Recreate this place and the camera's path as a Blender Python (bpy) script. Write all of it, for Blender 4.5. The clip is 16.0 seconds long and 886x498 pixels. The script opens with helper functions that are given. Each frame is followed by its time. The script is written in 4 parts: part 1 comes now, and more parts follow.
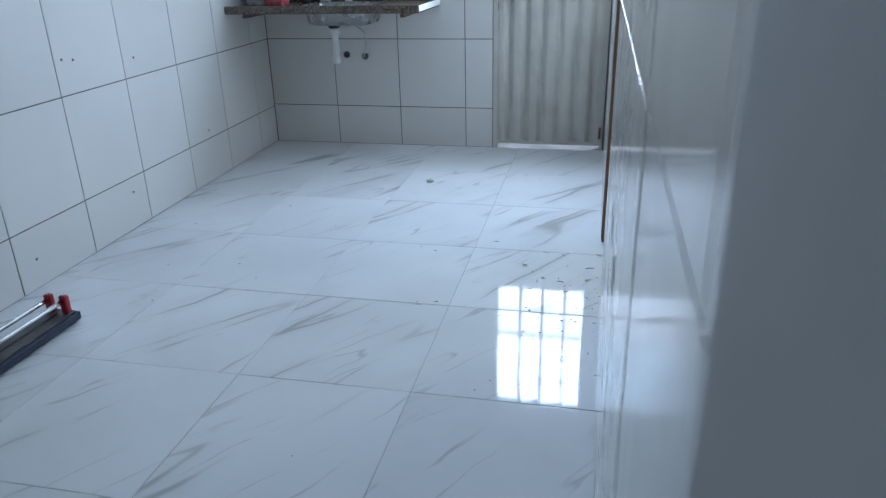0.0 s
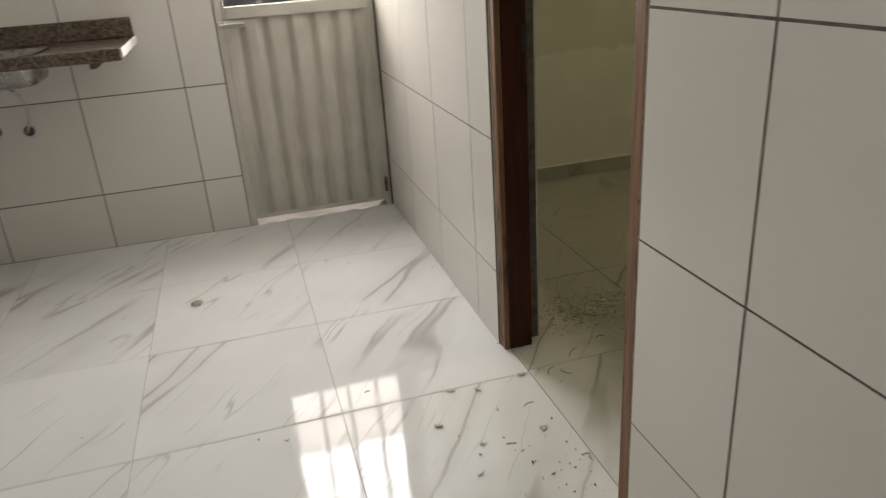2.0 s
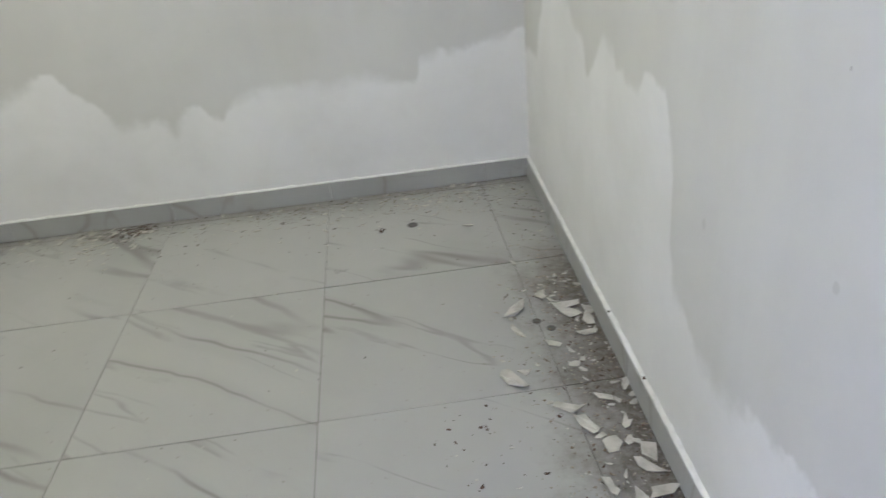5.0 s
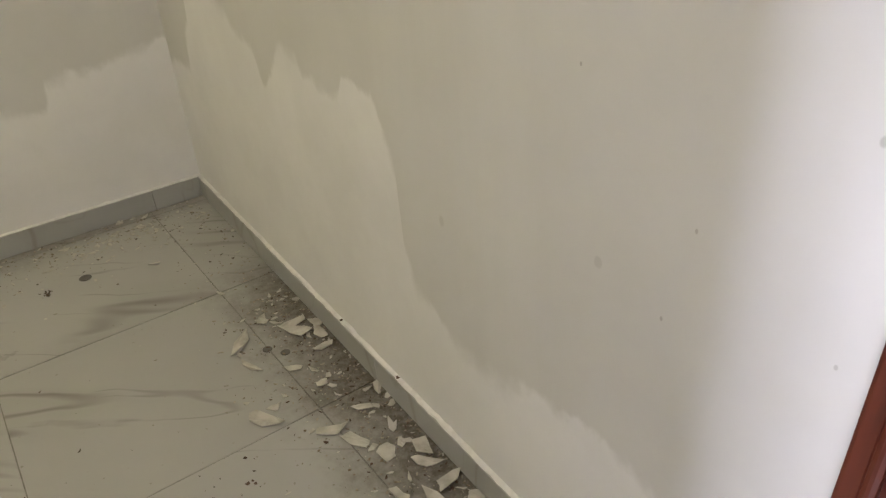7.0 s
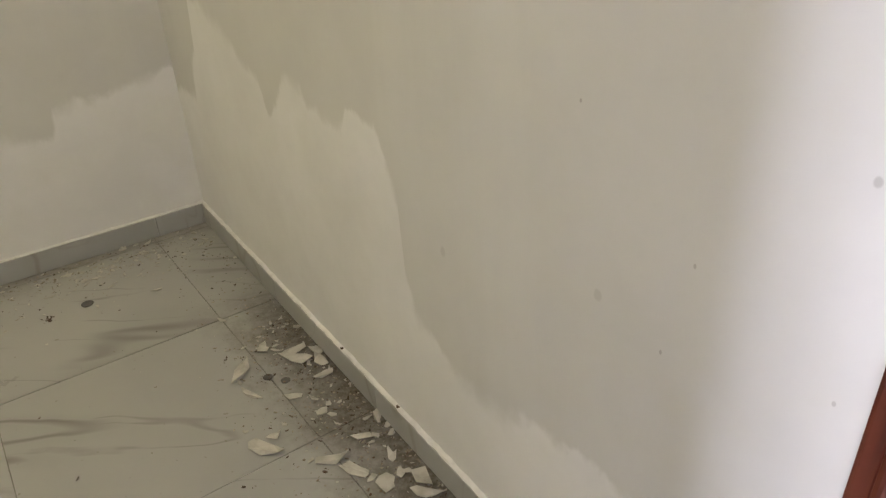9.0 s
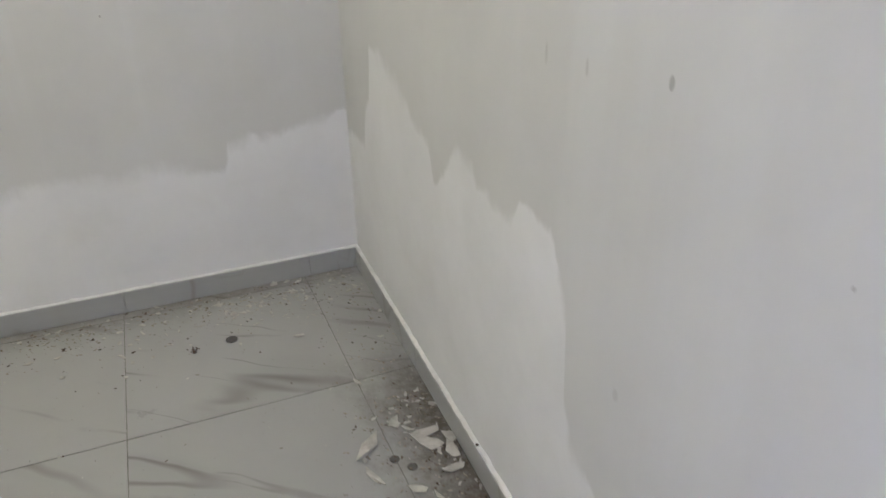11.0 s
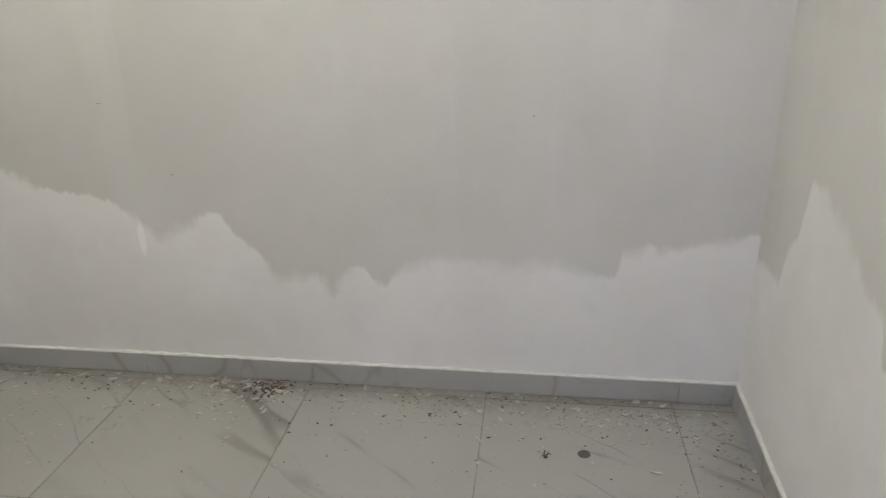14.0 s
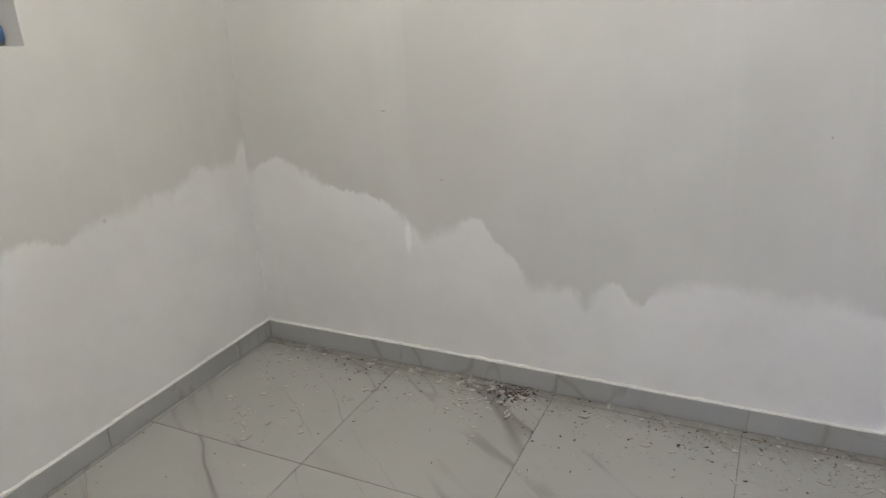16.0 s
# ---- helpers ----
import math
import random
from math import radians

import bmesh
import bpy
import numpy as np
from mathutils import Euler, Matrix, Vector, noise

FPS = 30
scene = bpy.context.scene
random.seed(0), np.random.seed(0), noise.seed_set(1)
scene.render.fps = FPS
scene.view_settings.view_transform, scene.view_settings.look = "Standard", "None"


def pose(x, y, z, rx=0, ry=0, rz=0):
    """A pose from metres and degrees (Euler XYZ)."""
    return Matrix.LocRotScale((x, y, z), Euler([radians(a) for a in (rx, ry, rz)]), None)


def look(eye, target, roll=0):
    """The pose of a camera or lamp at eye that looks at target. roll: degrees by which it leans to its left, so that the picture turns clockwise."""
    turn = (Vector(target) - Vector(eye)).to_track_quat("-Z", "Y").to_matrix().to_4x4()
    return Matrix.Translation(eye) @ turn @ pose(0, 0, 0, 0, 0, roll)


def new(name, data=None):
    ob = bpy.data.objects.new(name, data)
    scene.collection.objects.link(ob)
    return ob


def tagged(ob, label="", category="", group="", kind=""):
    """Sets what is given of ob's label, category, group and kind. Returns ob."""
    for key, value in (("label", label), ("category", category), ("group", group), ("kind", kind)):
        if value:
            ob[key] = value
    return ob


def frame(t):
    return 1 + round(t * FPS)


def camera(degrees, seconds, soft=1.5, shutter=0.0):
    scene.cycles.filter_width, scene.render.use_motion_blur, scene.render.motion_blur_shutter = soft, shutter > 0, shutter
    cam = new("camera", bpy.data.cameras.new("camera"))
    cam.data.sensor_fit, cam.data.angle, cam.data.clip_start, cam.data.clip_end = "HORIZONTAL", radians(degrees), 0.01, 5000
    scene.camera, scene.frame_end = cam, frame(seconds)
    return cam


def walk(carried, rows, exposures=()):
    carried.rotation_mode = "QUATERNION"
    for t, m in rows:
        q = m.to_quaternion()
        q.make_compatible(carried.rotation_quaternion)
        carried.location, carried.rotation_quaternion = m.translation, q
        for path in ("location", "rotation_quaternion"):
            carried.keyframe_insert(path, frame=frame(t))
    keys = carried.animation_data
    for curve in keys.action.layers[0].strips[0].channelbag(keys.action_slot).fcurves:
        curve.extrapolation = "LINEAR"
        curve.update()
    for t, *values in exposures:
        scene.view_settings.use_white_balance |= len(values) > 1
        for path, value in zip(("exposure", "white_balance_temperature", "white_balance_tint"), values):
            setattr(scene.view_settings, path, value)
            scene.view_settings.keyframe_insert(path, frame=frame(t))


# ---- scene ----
PATH = [
    (0, (-0.046, 0.024, 1.253), (-0.447, 1.825, 0.48), -1.4),
    (0.5, (-0.245, 0.168, 1.214), (-0.519, 1.989, 0.435), -2.9),
    (1, (-0.437, 0.504, 1.222), (-0.465, 2.348, 0.447), -3.4),
    (1.5, (-0.605, 0.819, 1.236), (-0.376, 2.650, 0.466), -3.4),
    (2, (-0.698, 1.219, 1.222), (-0.218, 3.001, 0.451), -4.0),
    (2.5, (-0.806, 1.633, 1.218), (-0.000, 3.277, 0.414), -4.9),
    (3, (-0.776, 1.969, 1.188), (0.285, 3.438, 0.343), -6.4),
    (3.5, (-0.613, 2.324, 1.168), (0.747, 3.480, 0.266), -7.5),
    (4, (-0.472, 2.566, 1.172), (1.115, 3.335, 0.229), -6.9),
    (4.5, (-0.265, 2.668, 1.167), (1.448, 3.02, 0.198), -6.4),
    (5, (-0.117, 2.758, 1.113), (1.629, 2.636, 0.146), -5.7),
    (7.5, (0.019, 2.854, 1.136), (1.394, 1.849, 0.088), -2.8),
    (8, (0.01, 2.852, 1.139), (1.408, 1.849, 0.119), -2.9),
    (10.5, (0.075, 2.86, 1.15), (1.619, 1.997, 0.216), -1.0),
    (11, (0.217, 2.775, 1.185), (1.871, 2.111, 0.277), -1.2),
    (11.5, (0.33, 2.729, 1.192), (2.065, 2.219, 0.338), -0.6),
    (12, (0.374, 2.759, 1.215), (2.166, 2.421, 0.395), -0.4),
    (12.5, (0.388, 2.78, 1.224), (2.212, 2.561, 0.435), 0.1),
    (13, (0.399, 2.799, 1.235), (2.249, 2.72, 0.478), 0.3),
    (13.5, (0.392, 2.828, 1.256), (2.25, 2.909, 0.52), -0.3),
    (14, (0.394, 2.863, 1.267), (2.242, 3.11, 0.544), -0.9),
    (14.5, (0.402, 2.905, 1.302), (2.219, 3.303, 0.566), -1.7),
    (15, (0.39, 2.936, 1.307), (2.168, 3.496, 0.582), -2.5),
    (15.5, (0.374, 2.96, 1.301), (2.105, 3.665, 0.588), -2.9),
    (16, (0.375, 2.992, 1.297), (2.062, 3.808, 0.598), -2.6),
]
cam = camera(63.5, 16.0, soft=1.3, shutter=0.3)
walk(cam, [(t, look(e, a, r)) for t, e, a, r in PATH], exposures=[
    (0.0, -0.92, 4900, 8), (0.3, -0.98, 5200, 9), (0.6, -1.1, 6050, 12), (0.9, -1.1, 7000, 14), (2.5, -1.03, 7400, 15), (3.0, -0.88, 7550, 15), (3.4, -0.55, 7700, 13),
    (3.8, 0.1, 8100, 8), (4.2, 0.85, 8500, 6), (4.35, 1.08, 6900, 10), (4.7, 1.12, 5500, 22), (5.2, 1.03, 4850, 32), (7.3, 0.6, 6200, 28),
    (10.3, 0.68, 6000, 30), (11.0, 0.85, 5180, 34), (12.0, 0.86, 5300, 36), (16.0, 0.88, 5150, 36)])

# ---- light ----
world = bpy.data.worlds.new("world")
scene.world = world
world.use_nodes = True
wn = world.node_tree
sky = wn.nodes.new("ShaderNodeTexSky")
sky.sky_type, sky.sun_disc, sky.sun_elevation, sky.sun_rotation = "NISHITA", False, radians(66), radians(30)
wn.links.new(sky.outputs[0], wn.nodes["Background"].inputs[0])
wn.nodes["Background"].inputs[1].default_value = 0.12
sun = new("sun", bpy.data.lights.new("sun", "SUN"))
sun.data.energy, sun.data.angle, sun.data.color = 5.0, radians(0.5), (1.0, 0.95, 0.86)
sun.matrix_world = look((2.0, 8.5, 9.0), (0.0, 5.0, 0.0))


def opening_light(name, size_x, size_y, eye, target, watts, colour):
    lamp = new(name, bpy.data.lights.new(name, "AREA"))
    lamp.data.shape, lamp.data.size, lamp.data.size_y = "RECTANGLE", size_x, size_y
    lamp.data.energy, lamp.data.color, lamp.data.spread = watts, colour, radians(158)
    lamp.matrix_world = look(eye, target)
    return lamp


opening_light("door_skylight", 0.63, 0.54, (-0.385, 4.7832, 1.755), (-0.385, 3.0, 1.755), 86, (0.84, 0.935, 1.0))
opening_light("door_yardlight", 0.63, 0.43, (-0.385, 4.7832, 1.265), (-0.385, 3.0, 1.265), 24, (0.97, 0.95, 0.93))
bulb_light = new("bulb_light", bpy.data.lights.new("bulb_light", "POINT"))
bulb_light.data.energy, bulb_light.data.color, bulb_light.data.shadow_soft_size = 24.5, (1.0, 0.955, 0.53), 0.12
bulb_light.location = (1.25, 3.66, 2.36)


# ---- materials ----
class Mat:
    """A node material with short calls."""

    def __init__(self, name, colour=(0.5, 0.5, 0.5), rough=0.5, metal=0.0):
        self.m = bpy.data.materials.new(name)
        self.m.use_nodes = True
        self.t = self.m.node_tree
        self.b = self.t.nodes["Principled BSDF"]
        self.b.inputs["Base Color"].default_value = (*colour, 1)
        self.b.inputs["Roughness"].default_value = rough
        self.b.inputs["Metallic"].default_value = metal
        self.pos = self.t.nodes.new("ShaderNodeNewGeometry").outputs["Position"]
        self.rnd = self.t.nodes.new("ShaderNodeObjectInfo").outputs["Random"]

    def put(self, socket, value):
        if hasattr(value, "is_output"):
            self.t.links.new(value, socket)
        elif isinstance(value, (tuple, list)) and len(socket.default_value) == 4:
            socket.default_value = (*value, 1)[:4]
        else:
            socket.default_value = value

    def math(self, op, a, b=0.0, c=0.0, clamp=False):
        n = self.t.nodes.new("ShaderNodeMath")
        n.operation, n.use_clamp = op, clamp
        for s, v in zip(n.inputs, (a, b, c)):
            self.put(s, v)
        return n.outputs[0]

    def vec(self, op, a, b=(0, 0, 0)):
        n = self.t.nodes.new("ShaderNodeVectorMath")
        n.operation = op
        self.put(n.inputs[0], a)
        self.put(n.inputs[1], b)
        return n.outputs[0]

    def noise(self, p, scale, detail=4.0, rough=0.55, distort=0.0):
        n = self.t.nodes.new("ShaderNodeTexNoise")
        self.put(n.inputs["Vector"], p)
        n.inputs["Scale"].default_value, n.inputs["Detail"].default_value = scale, detail
        n.inputs["Roughness"].default_value, n.inputs["Distortion"].default_value = rough, distort
        return n.outputs["Fac"]

    def mapping(self, p, rot=(0, 0, 0), scale=(1, 1, 1)):
        n = self.t.nodes.new("ShaderNodeMapping")
        self.put(n.inputs[0], p)
        n.inputs["Rotation"].default_value, n.inputs["Scale"].default_value = rot, scale
        return n.outputs[0]

    def split(self, p):
        n = self.t.nodes.new("ShaderNodeSeparateXYZ")
        self.put(n.inputs[0], p)
        return n.outputs

    def join(self, x, y, z):
        n = self.t.nodes.new("ShaderNodeCombineXYZ")
        for s, v in zip(n.inputs, (x, y, z)):
            self.put(s, v)
        return n.outputs[0]

    def span(self, v, lo, hi, to_lo=0.0, to_hi=1.0):
        n = self.t.nodes.new("ShaderNodeMapRange")
        n.interpolation_type = "SMOOTHSTEP"
        for s, x in zip(n.inputs, (v, lo, hi, to_lo, to_hi)):
            self.put(s, x)
        return n.outputs[0]

    def mix(self, fac, a, b):
        n = self.t.nodes.new("ShaderNodeMix")
        n.data_type = "RGBA"
        self.put(n.inputs[0], fac)
        self.put(n.inputs[6], a)
        self.put(n.inputs[7], b)
        return n.outputs[2]

    def curve(self, v, points):
        n = self.t.nodes.new("ShaderNodeFloatCurve")
        c = n.mapping.curves[0]
        c.points[0].location, c.points[1].location = points[0], points[-1]
        for p in points[1:-1]:
            c.points.new(*p)
        for p in c.points:
            p.handle_type = "VECTOR"
        n.mapping.update()
        self.put(n.inputs["Value"], v)
        return n.outputs[0]

    def bump(self, height, strength, distance=0.002):
        n = self.t.nodes.new("ShaderNodeBump")
        n.inputs["Strength"].default_value, n.inputs["Distance"].default_value = strength, distance
        self.put(n.inputs["Height"], height)
        self.t.links.new(n.outputs[0], self.b.inputs["Normal"])

    def set(self, **kw):
        for k, v in kw.items():
            self.put(self.b.inputs[{"colour": "Base Color", "rough": "Roughness", "metal": "Metallic", "alpha": "Alpha",
                                    "coat": "Coat Weight", "trans": "Transmission Weight", "spec": "Specular IOR Level"}[k]], v)
        return self


def simple(name, c1, c2, rough, scale, metal=0.0, bump=0.15, detail=5.0, dist=0.001):
    """Two tones in noise, with fine relief."""
    m = Mat(name, c1, rough, metal)
    n = m.noise(m.pos, scale, detail)
    m.set(colour=m.mix(m.span(n, 0.35, 0.68), c1, c2))
    m.set(rough=m.span(m.noise(m.pos, scale * 0.4), 0.3, 0.7, max(rough - 0.1, 0.02), min(rough + 0.12, 1)))
    m.bump(n, bump, dist)
    return m.m


def marble(name, white, rough_lo, rough_hi, dust, veined=0.0):
    """Glazed porcelain with slanting grey-brown veins, turned and shifted tile by tile."""
    m = Mat(name)
    shift = m.vec("MULTIPLY", m.join(m.rnd, m.rnd, m.rnd), (41.0, 67.0, 13.0))
    p = m.vec("ADD", m.pos, shift)
    warp = m.noise(p, 2.2, 3.0)
    q = m.mapping(m.mapping(p, (0, 0, radians(-54))), (0, 0, 0), (0.24, 2.7, 1.0))
    q = m.vec("ADD", q, m.join(0.0, m.math("MULTIPLY", warp, 0.27), 0.0))
    ridge = m.math("ABSOLUTE", m.math("SUBTRACT", m.noise(q, 1.05, 2.5, 0.45), 0.5))
    gate = m.span(m.noise(p, 1.7, 2.0), 0.42 - veined, (0.60 if dust else 0.62) - veined)
    vein = m.math("MULTIPLY", m.span(ridge, 0.0, 0.015, 1.0, 0.0), gate)
    halo = m.math("MULTIPLY", m.span(ridge, 0.0, 0.06, 0.14, 0.0), gate)
    fine = m.math("MULTIPLY", m.span(m.math("ABSOLUTE", m.math("SUBTRACT", m.noise(q, 2.2, 2.5), 0.5)), 0.0, 0.012, 0.4, 0.0), m.span(m.noise(p, 3.1), 0.45, 0.60))
    v = m.math("MAXIMUM", m.math("MAXIMUM", m.math("MULTIPLY", vein, 0.72 if dust else 0.62), halo), fine)
    tone = m.mix(m.span(m.noise(p, 1.6, 4.0), 0.3, 0.72), white, tuple(c * 0.90 for c in white))
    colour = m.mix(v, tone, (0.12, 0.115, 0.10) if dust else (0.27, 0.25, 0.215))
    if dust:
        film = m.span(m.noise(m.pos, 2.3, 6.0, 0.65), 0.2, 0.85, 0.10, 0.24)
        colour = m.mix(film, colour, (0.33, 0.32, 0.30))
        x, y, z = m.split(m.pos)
        # dusty tone gives way to a paler tile colour towards the doorway, ragged edge
        doorway_dist = m.math("ADD", x, m.math("MULTIPLY", m.math("SUBTRACT", m.noise(m.pos, 5.0, 6.0, 0.65), 0.5), 0.22))
        pale_tile = m.mix(v, (0.70, 0.695, 0.68), (0.27, 0.25, 0.215))
        colour = m.mix(m.span(doorway_dist, 0.16, 0.36, 0.9, 0.0), colour, pale_tile)
        near = m.math("ADD", m.math("MULTIPLY_ADD", x, 0.03, m.math("ADD", y, -0.045)), m.math("MULTIPLY", m.math("SUBTRACT", m.noise(m.pos, 7.0, 6.0, 0.7), 0.5), 0.36))
        soil = m.math("MULTIPLY", m.span(near, 2.26, 2.52, 1.0, 0.0), m.span(x, 1.95, 1.62, 0.08, 1.0))
        near_e = m.math("ADD", x, m.math("MULTIPLY", m.math("SUBTRACT", m.noise(m.pos, 9.0, 6.0, 0.7), 0.5), 0.22))
        soil = m.math("MAXIMUM", soil, m.span(near_e, 2.24, 2.42, 0.0, 0.55))
        soil = m.math("MULTIPLY", soil, m.span(m.noise(m.pos, 38.0, 5.0, 0.75), 0.35, 0.62, 0.65, 1.0))
        colour = m.mix(m.math("MULTIPLY", soil, 0.92), colour, (0.085, 0.068, 0.048))
        speck = m.math("MULTIPLY", m.span(m.noise(m.pos, 55.0, 2.0), 0.70, 0.76), 0.6)
        colour = m.mix(speck, colour, (0.2, 0.17, 0.13))
    m.set(colour=colour, rough=m.span(m.noise(m.pos, 4.0, 6.0, 0.6), 0.2, 0.85, rough_lo, rough_hi))
    m.bump(m.noise(m.pos, 2.6, 2.0), 0.10, 0.0012)
    m.set(spec=0.25 if dust else 0.16)
    return m.m


def glazed(name):
    """White wall tile, a little uneven, with faint smudges."""
    m = Mat(name)
    tone = m.mix(m.rnd, (0.72, 0.692, 0.648), (0.77, 0.742, 0.697))
    smudge = m.span(m.noise(m.pos, 2.0, 2.0, 0.5), 0.45, 0.75, 0.0, 0.10)
    m.set(colour=m.mix(smudge, tone, (0.60, 0.575, 0.53)), rough=m.span(m.noise(m.pos, 5.0, 5.0), 0.3, 0.7, 0.07, 0.14), spec=0.4)
    m.bump(m.noise(m.pos, 2.0, 0.0), 0.06, 0.001)
    return m.m


def patched(name, axis, start, length, outline, marks):
    """Old greyed wall paint with a ragged skim of fresh white paint along its foot."""
    m = Mat(name)
    x, y, z = m.split(m.pos)
    u = m.math("DIVIDE", m.math("SUBTRACT", x if axis == "x" else y, start), length, clamp=True)
    edge = m.curve(u, [((a - start) / length, h) for a, h in outline])
    rag = m.math("MULTIPLY", m.math("SUBTRACT", m.noise(m.pos, 13.0, 6.0, 0.66), 0.5), 0.058)
    wisp = m.math("MULTIPLY", m.math("SUBTRACT", m.noise(m.mapping(m.pos, (0, 0, 0), (1, 1, 0.22)), 42.0, 3.0), 0.5), 0.03)
    d = m.math("SUBTRACT", m.math("ADD", m.math("ADD", edge, rag), wisp), z)
    soft = m.span(m.noise(m.pos, 4.0, 3.0), 0.35, 0.65, 0.014, 0.075)
    mask = m.span(d, 0.0, soft)
    old = m.mix(m.span(m.noise(m.pos, 1.7, 5.0, 0.6), 0.3, 0.7), (0.545, 0.535, 0.515), (0.60, 0.59, 0.575))
    streak = m.span(m.noise(m.mapping(m.pos, (0, 0, 0), (1, 1, 0.08)), 7.0, 4.0), 0.5, 0.72, 0.0, 0.3)
    old = m.mix(streak, old, (0.64, 0.635, 0.625))
    fresh = m.mix(m.span(m.noise(m.pos, 2.6, 5.0, 0.6), 0.3, 0.7), (0.755, 0.745, 0.745), (0.69, 0.68, 0.675))
    thin = m.math("MULTIPLY", mask, m.span(m.noise(m.pos, 6.0, 5.0), 0.2, 0.5, 0.8, 1.0))
    c = m.mix(thin, old, fresh)
    for (a, h, ra, rh, depth) in [(p, q, s * 0.4, w * 0.4, k) for p, q, s, w, k in marks]:
        g = m.math("ADD", m.math("POWER", m.math("DIVIDE", m.math("SUBTRACT", x if axis == "x" else y, a), ra), 2.0),
                   m.math("POWER", m.math("DIVIDE", m.math("SUBTRACT", z, h), rh), 2.0))
        g = m.math("ADD", g, m.math("MULTIPLY", m.math("SUBTRACT", m.noise(m.pos, 60.0, 3.0), 0.5), 1.2))
        c = m.mix(m.span(g, 0.3, 1.0, abs(depth), 0.0), c, (0.22, 0.20, 0.18) if depth > 0 else (0.84, 0.83, 0.82))
    scuff = m.span(m.noise(m.mapping(m.pos, (0, 0.5, 0.3), (1, 1, 0.4)), 16.0, 4.0, 0.7), 0.70, 0.80, 0.0, 0.22)
    m.set(colour=m.mix(scuff, c, (0.36, 0.34, 0.31)), rough=0.72)
    m.bump(m.math("ADD", m.math("MULTIPLY", m.noise(m.pos, 26.0, 5.0, 0.6), 0.5), m.math("MULTIPLY", mask, 0.6)), 0.22, 0.003)
    return m.m


def wood(name):
    m = Mat(name)
    grain = m.noise(m.mapping(m.pos, (0, 0, 0), (9.0, 9.0, 0.5)), 6.0, 5.0, 0.6, 0.6)
    c = m.mix(m.span(grain, 0.3, 0.7), (0.027, 0.005, 0.002), (0.072, 0.015, 0.006))
    worn = m.span(m.noise(m.pos, 14.0, 6.0, 0.7), 0.66, 0.76, 0.0, 0.4)
    m.set(colour=m.mix(worn, c, (0.14, 0.05, 0.025)), rough=0.48, spec=0.3)
    m.bump(grain, 0.25, 0.001)
    return m.m


def raw_wood(name):
    m = Mat(name)
    grain = m.noise(m.mapping(m.pos, (0, 0, 0), (9.0, 9.0, 0.5)), 7.0, 5.0, 0.6, 0.8)
    c = m.mix(m.span(grain, 0.3, 0.7), (0.15, 0.07, 0.034), (0.29, 0.15, 0.082))
    dark = m.span(m.noise(m.mapping(m.pos, (0, 0, 0), (1, 1, 0.35)), 24.0, 4.0), 0.60, 0.70, 0.0, 0.85)
    m.set(colour=m.mix(dark, c, (0.05, 0.025, 0.015)), rough=0.62)
    m.bump(grain, 0.35, 0.0015)
    return m.m


def granite(name):
    m = Mat(name)
    a = m.noise(m.pos, 90.0, 5.0, 0.8)
    b = m.noise(m.pos, 45.0, 4.0, 0.7)
    c = m.mix(m.span(a, 0.42, 0.58), (0.045, 0.034, 0.026), (0.23, 0.18, 0.135))
    m.set(colour=m.mix(m.span(b, 0.52, 0.66), c, (0.10, 0.065, 0.045)), rough=0.24)
    return m.m


def clear_glass(name):
    m = Mat(name, (0.95, 0.97, 0.97), 0.03)
    m.set(trans=1.0)
    m.b.inputs["IOR"].default_value = 1.45
    return m.m


M_FLOOR = marble("polished_marble_tile", (0.775, 0.77, 0.76), 0.035, 0.075, False)
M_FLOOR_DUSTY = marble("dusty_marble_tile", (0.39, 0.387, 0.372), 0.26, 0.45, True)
M_SKIRT = marble("skirting_marble", (0.40, 0.40, 0.39), 0.3, 0.5, False, 0.22)
M_TILE = glazed("white_glazed_tile")
M_GROUT = simple("grey_grout", (0.125, 0.11, 0.092), (0.19, 0.172, 0.15), 0.85, 30)
M_DUSTY_GROUT = simple("dusty_grout", (0.15, 0.145, 0.13), (0.24, 0.23, 0.21), 0.85, 30)
M_FLOOR_GROUT = simple("pale_grout", (0.36, 0.355, 0.34), (0.46, 0.45, 0.43), 0.8, 30)
M_CEIL = simple("ceiling_paint", (0.72, 0.71, 0.69), (0.78, 0.77, 0.75), 0.8, 3)
M_PLASTER = simple("grey_plaster", (0.44, 0.425, 0.405), (0.50, 0.485, 0.465), 0.95, 4)
M_WALL = simple("bedroom_paint", (0.545, 0.535, 0.515), (0.60, 0.59, 0.575), 0.75, 2)
M_CAULK = simple("white_caulk", (0.74, 0.73, 0.71), (0.66, 0.65, 0.63), 0.7, 40, bump=0.5)
M_WOOD, M_RAW, M_GRANITE = wood("red_brown_wood"), raw_wood("worn_wood"), granite("speckled_granite")
M_STEEL = simple("brushed_steel", (0.56, 0.55, 0.53), (0.48, 0.47, 0.45), 0.30, 60, metal=1.0, bump=0.05)
M_CHROME = simple("chrome", (0.75, 0.75, 0.75), (0.68, 0.68, 0.68), 0.12, 30, metal=1.0, bump=0.02)
M_DOOR = simple("beige_painted_steel", (0.60, 0.575, 0.51), (0.52, 0.495, 0.44), 0.36, 5)
M_RUST = simple("rusty_steel", (0.12, 0.085, 0.06), (0.25, 0.15, 0.09), 0.8, 35)
M_PVC = simple("white_pvc", (0.78, 0.78, 0.76), (0.70, 0.69, 0.66), 0.35, 12)
M_BLACK = simple("black_plastic", (0.018, 0.018, 0.02), (0.035, 0.035, 0.036), 0.45, 20)
